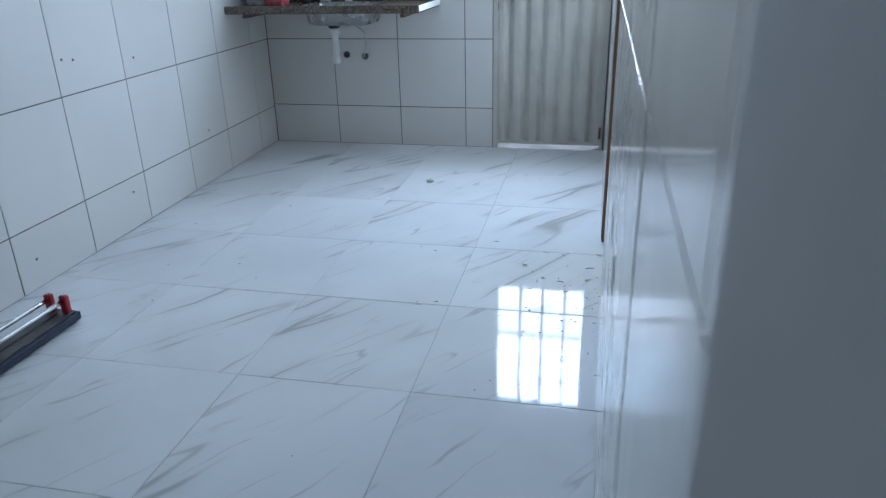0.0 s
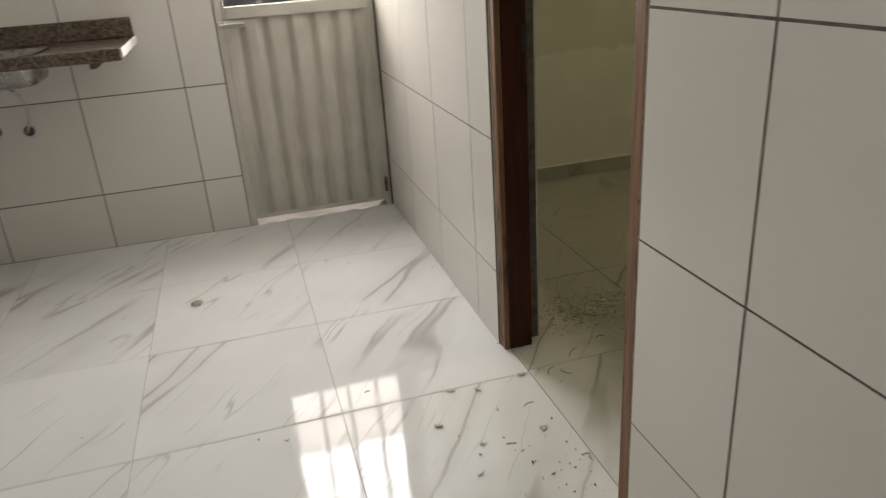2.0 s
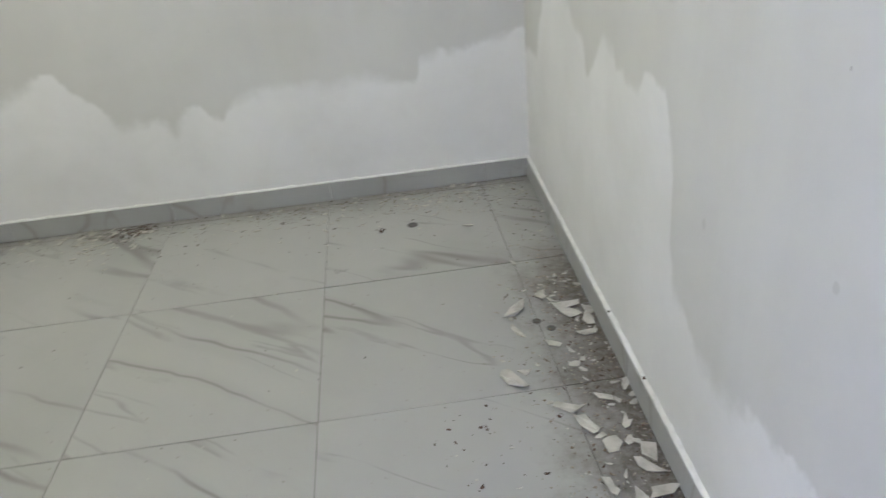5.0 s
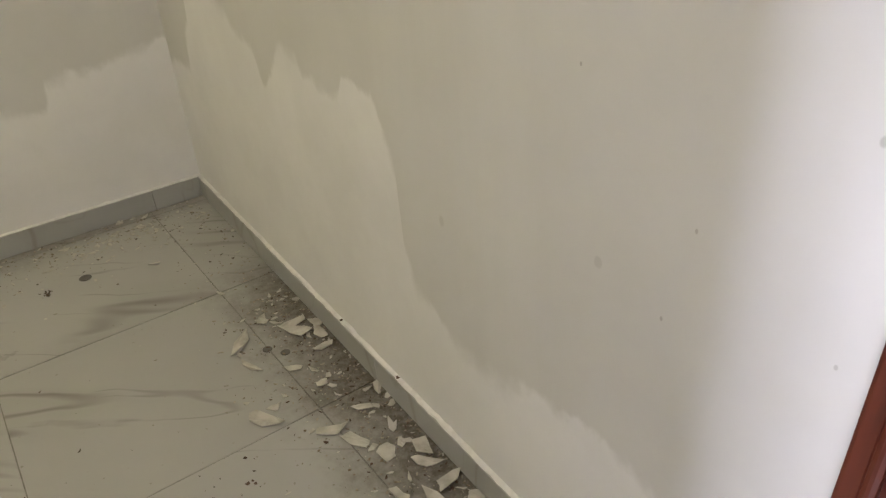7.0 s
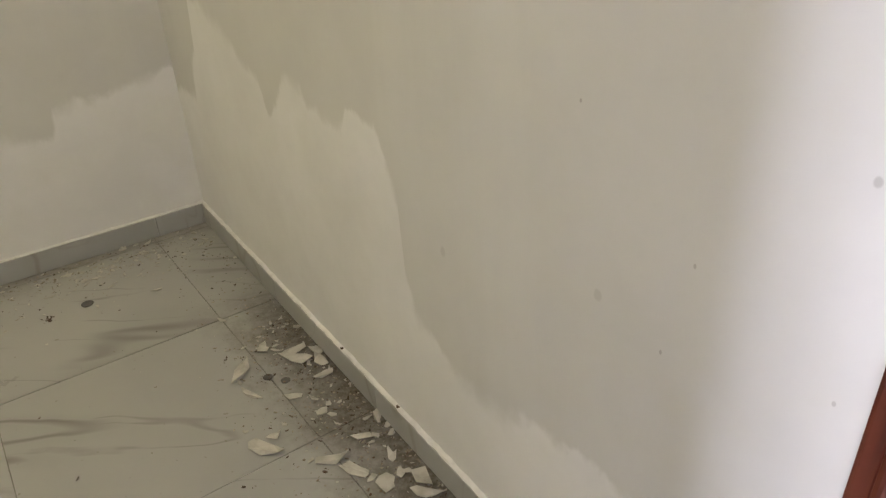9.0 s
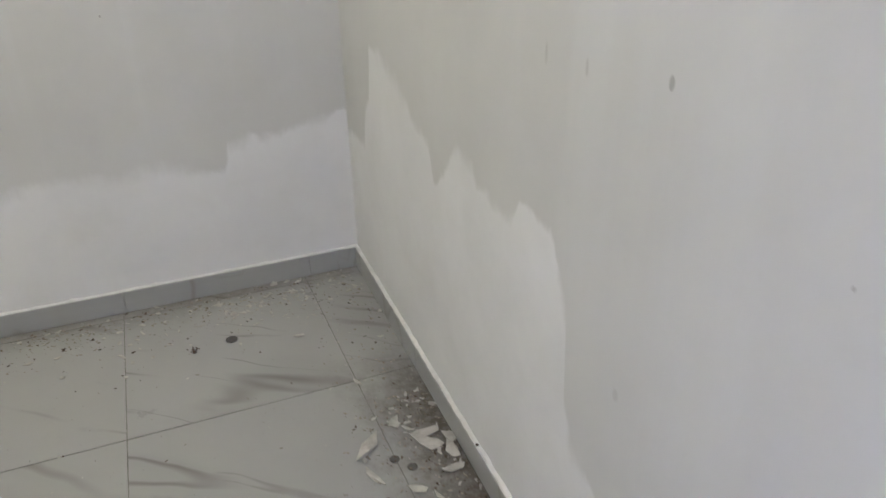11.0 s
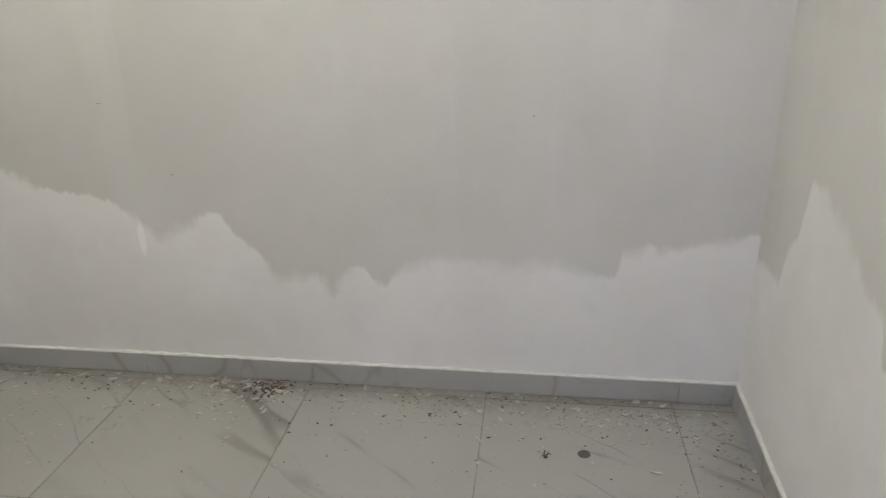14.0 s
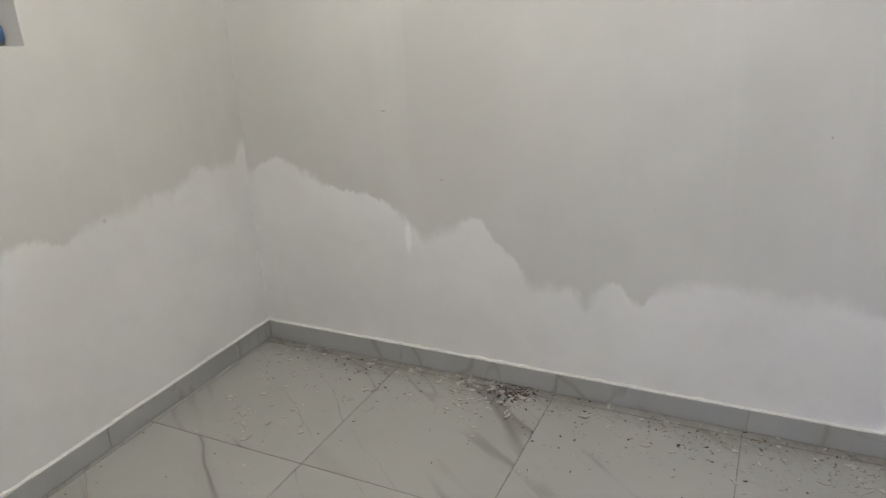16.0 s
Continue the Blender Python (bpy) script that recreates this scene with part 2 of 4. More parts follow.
M_DARKBASE = simple("dusty_dark_metal", (0.055, 0.052, 0.05), (0.11, 0.10, 0.092), 0.5, 14)
M_NAVY = simple("navy_painted_metal", (0.020, 0.026, 0.05), (0.035, 0.042, 0.07), 0.35, 18)
M_RED = simple("red_plastic", (0.42, 0.018, 0.03), (0.33, 0.015, 0.025), 0.35, 18)
M_FLAKE = simple("paint_flake", (0.52, 0.50, 0.45), (0.37, 0.35, 0.305), 0.75, 25, bump=0.3)
M_CRUMB = simple("brown_crumbs", (0.17, 0.13, 0.09), (0.40, 0.36, 0.30), 0.85, 45)
M_DARKBIT = simple("dark_crumbs", (0.045, 0.03, 0.022), (0.11, 0.065, 0.045), 0.8, 40)
M_CONCRETE = simple("outdoor_concrete", (0.40, 0.385, 0.36), (0.30, 0.29, 0.275), 0.85, 6, bump=0.4)
M_GLASS = clear_glass("window_glass")
M_PINK = simple("pink_plastic_wrap", (0.55, 0.06, 0.09), (0.66, 0.22, 0.24), 0.4, 16)
M_WHITEBAG = simple("white_plastic_bag", (0.72, 0.71, 0.68), (0.62, 0.60, 0.57), 0.4, 22, bump=0.5)
M_GREEN = simple("dark_bottle_glass", (0.025, 0.035, 0.03), (0.04, 0.05, 0.04), 0.15, 20)
M_ALU = simple("aluminium", (0.30, 0.30, 0.295), (0.24, 0.24, 0.235), 0.45, 30, metal=0.9, bump=0.05)
M_SHUTTER = simple("weathered_grey_shutter", (0.16, 0.16, 0.155), (0.26, 0.255, 0.25), 0.7, 18)
M_BULB = Mat("bulb_glass", (0.9, 0.88, 0.8), 0.4)
M_BULB.b.inputs["Emission Color"].default_value = (1.0, 0.96, 0.62, 1)
M_BULB.b.inputs["Emission Strength"].default_value = 6.0
M_BULB = M_BULB.m
M_MORTAR = simple("dried_mortar", (0.50, 0.48, 0.45), (0.40, 0.385, 0.355), 0.8, 30)
M_SEAM = simple("dirty_mortar", (0.21, 0.16, 0.115), (0.30, 0.25, 0.20), 0.9, 14, bump=0.25)
M_BLUE = simple("blue_paint", (0.03, 0.08, 0.19), (0.05, 0.11, 0.24), 0.5, 12)


# ---- mesh tools ----
def mesh_of(bm, name, material, smooth=False):
    bmesh.ops.recalc_face_normals(bm, faces=bm.faces)
    me = bpy.data.meshes.new(name)
    bm.to_mesh(me)
    bm.free()
    me.materials.append(material)
    if smooth:
        for p in me.polygons:
            p.use_smooth = True
    return me


def part(name, bm, material, parent=None, label="", smooth=False):
    ob = new(name, mesh_of(bm, name, material, smooth))
    if parent is not None:
        ob.parent = parent
    return tagged(ob, label)


def empty(name, place=(0, 0, 0)):
    ob = new(name)
    ob.location = place
    return ob


def add_box(bm, lo, hi, bevel=0.0, segments=2):
    lo, hi = Vector(lo), Vector(hi)
    r = bmesh.ops.create_cube(bm, size=1.0, matrix=Matrix.Translation((lo + hi) / 2) @ Matrix.Diagonal((*(hi - lo), 1)))
    if bevel:
        edges = list({e for v in r["verts"] for e in v.link_edges})
        bmesh.ops.bevel(bm, geom=edges, offset=bevel, segments=segments, affect="EDGES", profile=0.5)
    return bm


def box(lo, hi, bevel=0.0, segments=2):
    return add_box(bmesh.new(), lo, hi, bevel, segments)


def lathe(profile, steps=24):
    """A turned shape about z from (radius, height) pairs."""
    bm = bmesh.new()
    rings = [[bm.verts.new((r * math.cos(2 * math.pi * i / steps), r * math.sin(2 * math.pi * i / steps), h)) for i in range(steps)] for r, h in profile]
    for a, b in zip(rings, rings[1:]):
        for i in range(steps):
            bm.faces.new((a[i], a[(i + 1) % steps], b[(i + 1) % steps], b[i]))
    bm.faces.new(rings[0])
    bm.faces.new(rings[-1])
    return bm


def tube(points, radius, steps=12):
    """A round pipe along a smooth line through points."""
    pts = [Vector(p) for p in points]
    line = []
    for i in range(len(pts) - 1):
        p0, p1, p2, p3 = pts[max(i - 1, 0)], pts[i], pts[i + 1], pts[min(i + 2, len(pts) - 1)]
        for k in range(8):
            s = k / 8
            line.append(0.5 * (2 * p1 + (p2 - p0) * s + (2 * p0 - 5 * p1 + 4 * p2 - p3) * s * s + (3 * p1 - p0 - 3 * p2 + p3) * s ** 3))
    line.append(pts[-1])
    bm, rings = bmesh.new(), []
    for i, p in enumerate(line):
        d = (line[min(i + 1, len(line) - 1)] - line[max(i - 1, 0)]).normalized()
        side = d.orthogonal().normalized() if not rings else (prev - d * prev.dot(d)).normalized()
        prev = side
        up = d.cross(side)
        rings.append([bm.verts.new(p + radius * (math.cos(a) * side + math.sin(a) * up)) for a in [2 * math.pi * k / steps for k in range(steps)]])
    for a, b in zip(rings, rings[1:]):
        for i in range(steps):
            bm.faces.new((a[i], a[(i + 1) % steps], b[(i + 1) % steps], b[i]))
    bm.faces.new(rings[0])
    bm.faces.new(rings[-1])
    return bm


def structure(name, bm, material, label):
    return tagged(part(name, bm, material), label, "", "", "structure")


# ---- the shell ----
def south_at(x):
    """Where the skewed bedroom wall stands at x."""
    return SOUTH + (x - EAST) * math.tan(radians(SKEW))


H = 2.62          # ceiling height
NORTH = 4.75      # the wall with the steel door and the bedroom's window wall
EAST = 2.39       # bedroom far wall
SOUTH = 2.222     # bedroom wall beside the doorway, at its far end
SKEW = -1.72      # degrees by which it runs out of square
THICK = 0.14      # partition
BACK = -1.6       # kitchen's other end
DOOR_A, DOOR_B, DOOR_H = 2.352, 3.179, 2.13   # doorway in the partition
TD = 0.002        # tile proud of the wall

wall_partition = structure("wall_partition", add_box(add_box(box((TD, BACK, 0), (THICK, DOOR_A, H)), (TD, DOOR_B, 0), (THICK, NORTH, H)),
                           (TD, DOOR_A, DOOR_H), (THICK, DOOR_B, H)), M_GROUT, "partition wall between kitchen and bedroom, tiled in white")
DX0, DX1, DTOP = -0.735, -0.008, 2.10         # steel door opening
wall_north = structure("wall_north", add_box(add_box(box((-2.6, NORTH + TD, 0), (DX0, NORTH + 0.15, H)), (DX0, NORTH + TD, DTOP), (DX1, NORTH + 0.15, H)),
                       (DX1, NORTH + TD, 0), (0.07, NORTH + 0.15, H)), M_GROUT, "kitchen end wall clad in square white tiles")
wall_west = structure("wall_west", box((-0.15, -6.5, 0), (-TD, 0.25, H)), M_GROUT, "long kitchen wall clad in square white tiles")
wall_west.matrix_world = pose(-2.30, NORTH, 0, 0, 0, 1.0)
wall_south = structure("wall_south", box((-2.6, BACK - 0.15, 0), (0.2, BACK, H)), M_TILE, "plain white wall closing the kitchen")
structure("pilaster", box((-0.005, BACK, 0), (0.05, 0.25, H), 0.003), M_PLASTER, "smooth grey plastered pilaster at the wall end")

E_OUT = [(2.20, 0.50), (2.225, 0.57), (2.36, 0.55), (2.50, 0.515), (2.53, 0.525), (2.60, 0.515), (2.615, 0.43), (2.65, 0.43), (2.73, 0.46), (2.79, 0.49),
         (2.87, 0.48), (2.95, 0.46), (3.04, 0.48), (3.19, 0.47), (3.26, 0.44), (3.31, 0.37), (3.35, 0.38), (3.38, 0.43), (3.44, 0.42), (3.48, 0.36),
         (3.52, 0.40), (3.61, 0.40), (3.68, 0.42), (3.73, 0.48), (3.80, 0.54), (3.82, 0.58), (3.89, 0.59), (3.98, 0.55), (4.04, 0.52), (4.08, 0.55),
         (4.10, 0.59), (4.26, 0.64), (4.36, 0.64), (4.49, 0.71), (4.61, 0.74), (4.70, 0.71), (4.75, 0.70)]
S_OUT = [(0.140, 0.334), (0.382, 0.360), (0.475, 0.374), (0.654, 0.358), (0.759, 0.335), (0.847, 0.336), (0.957, 0.386), (0.992, 0.479), (0.997, 0.628), (1.027, 0.675), (1.057, 0.721), (1.138, 0.721), (1.163, 0.730), (1.178, 0.697), (1.249, 0.692), (1.341, 0.700), (1.381, 0.737), (1.442, 0.740), (1.493, 0.695), (1.523, 0.656), (1.575, 0.616), (1.616, 0.701), (1.710, 0.718), (1.773, 0.764), (1.848, 0.811), (1.934, 0.819), (2.064, 0.826), (2.097, 0.677), (2.152, 0.636), (2.185, 0.535), (2.400, 0.496)]
N_OUT = [(0.14, 0.66), (1.43, 0.71), (1.53, 0.71), (1.60, 0.67), (1.67, 0.70), (1.83, 0.72), (2.01, 0.72), (2.12, 0.76), (2.33, 0.75), (2.36, 0.81), (2.39, 0.81)]
M_EAST = patched("east_wall_paint", "y", 2.2, 2.55, E_OUT, [(4.16, 0.915, 0.03, 0.008, 0.5), (3.96, 0.70, 0.02, 0.006, 0.5), (2.87, 0.89, 0.008, 0.01, 0.6),
                 (4.095, 0.49, 0.036, 0.17, -0.9), (3.29, 0.66, 0.004, 0.012, 0.5)])
M_SOUTH = patched("south_wall_paint", "x", 0.14, 2.26, S_OUT, [(0.857, 0.555, 0.02, 0.03, 0.18), (0.512, 0.647, 0.02, 0.025, 0.2), (0.41, 0.622, 0.006, 0.01, 0.5), (0.382, 0.75, 0.006, 0.01, 0.45), (0.559, 0.884, 0.006, 0.008, 0.5), (0.232, 0.897, 0.012, 0.016, 0.4), (0.217, 0.681, 0.006, 0.009, 0.4), (1.097, 0.975, 0.01, 0.045, 0.25), (0.989, 0.976, 0.01, 0.035, 0.3), (0.82, 0.994, 0.013, 0.024, 0.55)])
M_NORTH = patched("north_wall_paint", "x", 0.14, 2.25, N_OUT, [(1.75, 0.685, 0.02, 0.02, 0.25)])
wall_east = structure("wall_east", box((EAST, SOUTH - 0.15, 0), (EAST + 0.15, NORTH + 0.15, H)), M_EAST, "greyish bedroom wall patched white along its foot")
wall_bed_south = structure("wall_bedroom_south", box((THICK - EAST, -0.15, 0), (0.05, 0, H)), M_SOUTH, "bedroom wall with ragged white patch paint below")
wall_bed_south.matrix_world = pose(EAST, SOUTH, 0, 0, 0, SKEW)
WX0, WX1, WZ0, WZ1 = 0.66, 1.63, 1.19, 2.12   # bedroom window
wb = box((0.07, NORTH, 0), (WX0, NORTH + 0.15, H))
for lo, hi in (((WX1, NORTH, 0), (EAST, NORTH + 0.15, H)), ((WX0, NORTH, 0), (WX1, NORTH + 0.15, WZ0)), ((WX0, NORTH, WZ1), (WX1, NORTH + 0.15, H))):
    add_box(wb, lo, hi)
structure("wall_bedroom_north", wb, M_NORTH, "greyish bedroom window wall patched white below")
structure("wall_bedroom_west", add_box(add_box(box((THICK, SOUTH, 0), (THICK + 0.006, DOOR_A, H)), (THICK, DOOR_B, 0), (THICK + 0.006, NORTH, H)),
          (THICK, DOOR_A, DOOR_H), (THICK + 0.006, DOOR_B, H)), M_WALL, "painted bedroom side of the partition")
structure("ceiling", box((-2.8, BACK - 0.15, H), (EAST + 0.15, NORTH + 0.15, H + 0.12)), M_CEIL, "plain white ceiling")
floor_kitchen = structure("floor_kitchen", box((-2.8, BACK, -0.12), (0.026, NORTH + 0.03, -0.0018)), M_FLOOR_GROUT, "polished white marble-look tile floor")
floor_bedroom = structure("floor_bedroom", box((0.026, SOUTH - 0.1, -0.12), (EAST + 0.1, NORTH + 0.1, -0.0018)), M_DUSTY_GROUT, "dusty marble-look tile floor with debris")
structure("ground", add_box(box((-60, NORTH + 0.15, -0.2), (60, 80, -0.03)), (DX0, NORTH + 0.03, -0.2), (DX1, NORTH + 0.1505, -0.006)), M_CONCRETE, "pale concrete yard outside")
structure("wall_yard", box((-6, 8.6, -0.03), (8, 8.8, 2.4)), M_CONCRETE, "grey concrete yard wall outside the window")

# ---- doorway frame ----
door_frame = tagged(empty("door_frame", (0.07, (DOOR_A + DOOR_B) / 2, 0)), "red-brown wooden door frame with chipped rough edges, no door", "door frame", "", "structure")
door_frame.name = "door_1"


def local(parent, bm):
    bmesh.ops.translate(bm, verts=bm.verts, vec=-parent.location)
    return bm


def jamb(name, lo, hi, stop_lo, stop_hi):
    j = part(name, local(door_frame, box(lo, hi, 0.004)), M_WOOD, door_frame)
    part("stop", local(door_frame, box(stop_lo, stop_hi, 0.005)), M_WOOD, j)
    return j


jn = jamb("jamb", (0.0235, 3.131, 0), (0.099, 3.166, 2.095), (0.0992, 3.150, 0), (0.106, 3.166, 2.08))
part("edge", local(door_frame, box((0.004, 3.132, 0), (0.023, 3.162, 2.10), 0.003, 2)), M_RAW, jn, "worn lighter front edge of the frame")
js = jamb("jamb", (0.0235, 2.362, 0), (0.155, 2.396, 2.095), (0.124, 2.3962, 0), (0.137, 2.402, 2.08))
part("edge", local(door_frame, box((0.003, 2.362, 0), (0.023, 2.399, 2.10), 0.003, 2)), M_RAW, js, "worn lighter front edge of the frame")


def rough_fill(y0, y1, mat):
    """The broken mortar seam between the tiles and the wooden frame."""
    r, bm, prev, n = random.Random(int(y0 * 1000)), bmesh.new(), None, 420
    for i in range(n + 1):
        z, x = 2.1 * i / n, 0.003 + 0.0012 * r.random()
        a, b = y0 + r.uniform(-0.0005, 0.0005), y1 + r.uniform(-0.0005, 0.0003)
        q = [bm.verts.new(p) for p in ((x, a, z), (x + r.uniform(-0.0006, 0.0008), b, z), (0.06, b, z), (0.06, a, z))]
        if prev:
            for k in range(4):
                bm.faces.new((prev[k], prev[(k + 1) % 4], q[(k + 1) % 4], q[k]))
        else:
            bm.faces.new(q)
        prev = q
    bm.faces.new(prev)
    return part("mortar_seam", local(door_frame, bm), mat, door_frame, "rough broken mortar seam")


rough_fill(3.1635, 3.1785, M_SEAM)
rough_fill(2.3525, 2.3635, M_SEAM)
part("head", local(door_frame, box((-0.01, 2.353, 2.101), (0.155, 3.178, 2.129), 0.004)), M_WOOD, door_frame)
# thin black plate on the jamb stands for the shade inside a hinge recess
for z in (0.98,):
    part("hinge_recess", local(door_frame, box((0.084, 3.1297, z - 0.035), (0.0985, 3.1308, z + 0.035))), M_BLACK, jn)

# ---- steel door to the yard ----
steel_door = tagged(empty("steel_door", (-0.37, NORTH, 0.03)), "beige painted corrugated steel door with barred glass above", "door")


def corrugated(x0, x1, z0, z1, y, folds):
    bm, prof, w = bmesh.new(), [], (x1 - x0) / folds
    for k in range(folds * 10 + 1):
        s = k / 10 % 1.0
        wave = 0.5 - 0.5 * math.cos(2 * math.pi * s)
        prof.append((x0 + k * w / 10, 0.030 * wave ** 3))
    grid = [[bm.verts.new((x, y + d + off, z)) for x, d in prof] for off, z in ((0, z0), (0, z1), (0.0015, z1), (0.0015, z0))]
    for a, b in zip(grid, grid[1:] + grid[:1]):
        for i in range(len(prof) - 1):
            bm.faces.new((a[i], a[i + 1], b[i + 1], b[i]))
    for i in (0, -1):
        bm.faces.new([row[i] for row in grid])
    return bm


def on_door(name, bm, material, parent=steel_door, label=""):
    return part(name, local(steel_door, bm), material, parent, label)


dx0, dx1 = DX0 + 0.035, DX1 - 0.02
on_door("lower_panel", corrugated(dx0 + 0.012, dx1 - 0.012, 0.035, 0.99, NORTH + 0.012, 6), M_DOOR)
df = box((DX0 + 0.002, NORTH - 0.004, 0.0), (DX0 + 0.034, NORTH + 0.05, DTOP), 0.003)
add_box(df, (DX1 - 0.02, NORTH - 0.004, 0.0), (DX1 - 0.001, NORTH + 0.05, DTOP), 0.003)
add_box(df, (DX0 + 0.034, NORTH - 0.004, DTOP - 0.03), (DX1 - 0.02, NORTH + 0.05, DTOP), 0.003)
on_door("frame", df, M_DOOR)
on_door("stile", box((dx0 + 0.001, NORTH + 0.004, 0.032), (dx0 + 0.013, NORTH + 0.04, 2.06), 0.002), M_DOOR)
on_door("stile", box((dx1 - 0.013, NORTH + 0.004, 0.032), (dx1 - 0.001, NORTH + 0.04, 2.06), 0.002), M_DOOR)
on_door("bottom_rail", box((dx0 + 0.013, NORTH + 0.006, 0.03), (dx1 - 0.013, NORTH + 0.011, 0.05), 0.001), M_DOOR)
on_door("middle_rail", box((dx0 + 0.013, NORTH - 0.002, 0.99), (dx1 - 0.013, NORTH + 0.04, 1.045), 0.004), M_DOOR)
on_door("top_rail", box((dx0 + 0.013, NORTH + 0.004, 2.03), (dx1 - 0.013, NORTH + 0.04, 2.06), 0.003), M_DOOR)
gx0, gx1 = dx0 + 0.013, dx1 - 0.013
for i in range(1, 4):
    x = gx0 + (gx1 - gx0) * i / 4
    on_door("bar", box((x - 0.011, NORTH + 0.01, 1.045), (x + 0.011, NORTH + 0.022, 2.03), 0.002), M_DOOR)
for i in range(1, 5):
    z = 1.045 + 0.985 * i / 5
    on_door("crossbar", box((gx0, NORTH + 0.0225, z - 0.010), (gx1, NORTH + 0.032, z + 0.010), 0.002), M_DOOR)
gl = on_door("pane", box((gx0, NORTH + 0.0335, 1.046), (gx1, NORTH + 0.0375, 2.029)), M_GLASS)
latch = on_door("latch", box((DX0 + 0.005, NORTH - 0.014, 0.955), (DX0 + 0.13, NORTH - 0.004, 0.985), 0.003), M_DOOR)
on_door("bolt", tube([(DX0 + 0.02, NORTH - 0.02, 0.972), (DX0 + 0.12, NORTH - 0.02, 0.972)], 0.006), M_CHROME, latch, "shiny sliding bolt")
on_door("hinge", tube([(DX1 - 0.022, NORTH - 0.010, 0.08), (DX1 - 0.022, NORTH - 0.010, 0.155)], 0.008), M_RUST, steel_door, "rusty hinge")
on_door("hinge", tube([(DX1 - 0.022, NORTH - 0.010, 1.75), (DX1 - 0.022, NORTH - 0.010, 1.825)], 0.008), M_RUST, steel_door, "rusty hinge")

# ---- bedroom window ----
window_1 = tagged(empty("window_1", (1.145, NORTH + 0.08, WZ0)), "aluminium sliding window set deep in the wall", "window", "", "structure")


def on_window(name, bm, material, parent=window_1, label=""):
    return part(name, local(window_1, bm), material, parent, label)


wf = box((WX0, NORTH + 0.07, WZ0 + 0.001), (WX0 + 0.03, NORTH + 0.12, WZ1 - 0.001), 0.003)
add_box(wf, (WX1 - 0.03, NORTH + 0.07, WZ0 + 0.001), (WX1, NORTH + 0.12, WZ1 - 0.001), 0.003)
add_box(wf, (WX0 + 0.03, NORTH + 0.07, WZ0 + 0.001), (WX1 - 0.03, NORTH + 0.12, WZ0 + 0.03), 0.003)
add_box(wf, (WX0 + 0.03, NORTH + 0.07, WZ1 - 0.03), (WX1 - 0.03, NORTH + 0.12, WZ1 - 0.001), 0.003)
add_box(wf, (1.13, NORTH + 0.075, WZ0 + 0.03), (1.16, NORTH + 0.115, WZ1 - 0.03), 0.003)
frame_w = on_window("window_frame", wf, M_ALU)
for a, b in ((WX0 + 0.03, 1.13), (1.16, WX1 - 0.03)):
    on_window("pane", box((a, NORTH + 0.09, WZ0 + 0.03), (b, NORTH + 0.094, WZ1 - 0.03)), M_GLASS)
for i in range(24):
    x = WX0 + 0.031 + i * (WX1 - WX0 - 0.062) / 24
    on_window("slat", box((x, NORTH + 0.122, WZ0 + 0.002), (x + 0.034, NORTH + 0.134, WZ1 - 0.002), 0.003), M_SHUTTER)
on_window("catch", box((WX1 - 0.055, NORTH + 0.060, WZ0 + 0.012), (WX1 - 0.004, NORTH + 0.0695, WZ0 + 0.05), 0.003), M_BLUE, window_1, "blue plastic catch")

# ---- bedroom ceiling bulb ----
ceiling_lamp = tagged(empty("ceiling_lamp", (1.25, 3.66, H)), "bare bulb in a white plastic ceiling holder", "ceiling lamp")
part("holder", lathe([(0.05, -0.0005), (0.05, -0.012), (0.024, -0.02), (0.022, -0.06), (0.015, -0.062)]), M_PVC, ceiling_lamp, smooth=True)
bulb = part("bulb", lathe([(0.013, -0.0625), (0.014, -0.075), (0.028, -0.10), (0.033, -0.125), (0.026, -0.15), (0.008, -0.16)]), M_BULB, ceiling_lamp, "glowing warm bulb", True)

# ---- sink counter ----
counter = tagged(empty("sink_counter", (-1.70, 4.47, 0.92)), "speckled brown granite sink top with steel bowl on the wall", "sink counter")


def on_counter(name, bm, material, parent=counter, label="", smooth=False):
    return part(name, local(counter, bm), material, parent, label, smooth)


CX0, CX1, CY0 = -2.285, -1.085, 4.20
SX0, SX1, SY0, SY1 = -1.83, -1.40, 4.27, 4.58
top = box((CX0, CY0, 0.917), (SX0, NORTH - 0.001, 0.957), 0.004)
for lo, hi in (((SX1, CY0, 0.917), (CX1, NORTH - 0.001, 0.957)), ((SX0, CY0, 0.917), (SX1, SY0, 0.957)), ((SX0, SY1, 0.917), (SX1, NORTH - 0.001, 0.957))):
    add_box(top, lo, hi, 0.003)
on_counter("top", top, M_GRANITE)
on_counter("backsplash", box((CX0 + 0.02, NORTH - 0.021, 0.9575), (CX1, NORTH - 0.0015, 1.04), 0.003), M_GRANITE)
on_counter("front_lip", box((CX0, CY0 - 0.02, 0.917), (CX1, CY0 - 0.0005, 0.963), 0.004), M_GRANITE)
on_counter("caulk", box((CX1 + 0.0005, CY0 - 0.005, 0.925), (CX1 + 0.007, NORTH - 0.002, 0.96), 0.003), M_CAULK, counter, "smeared white mortar along the cut edge")


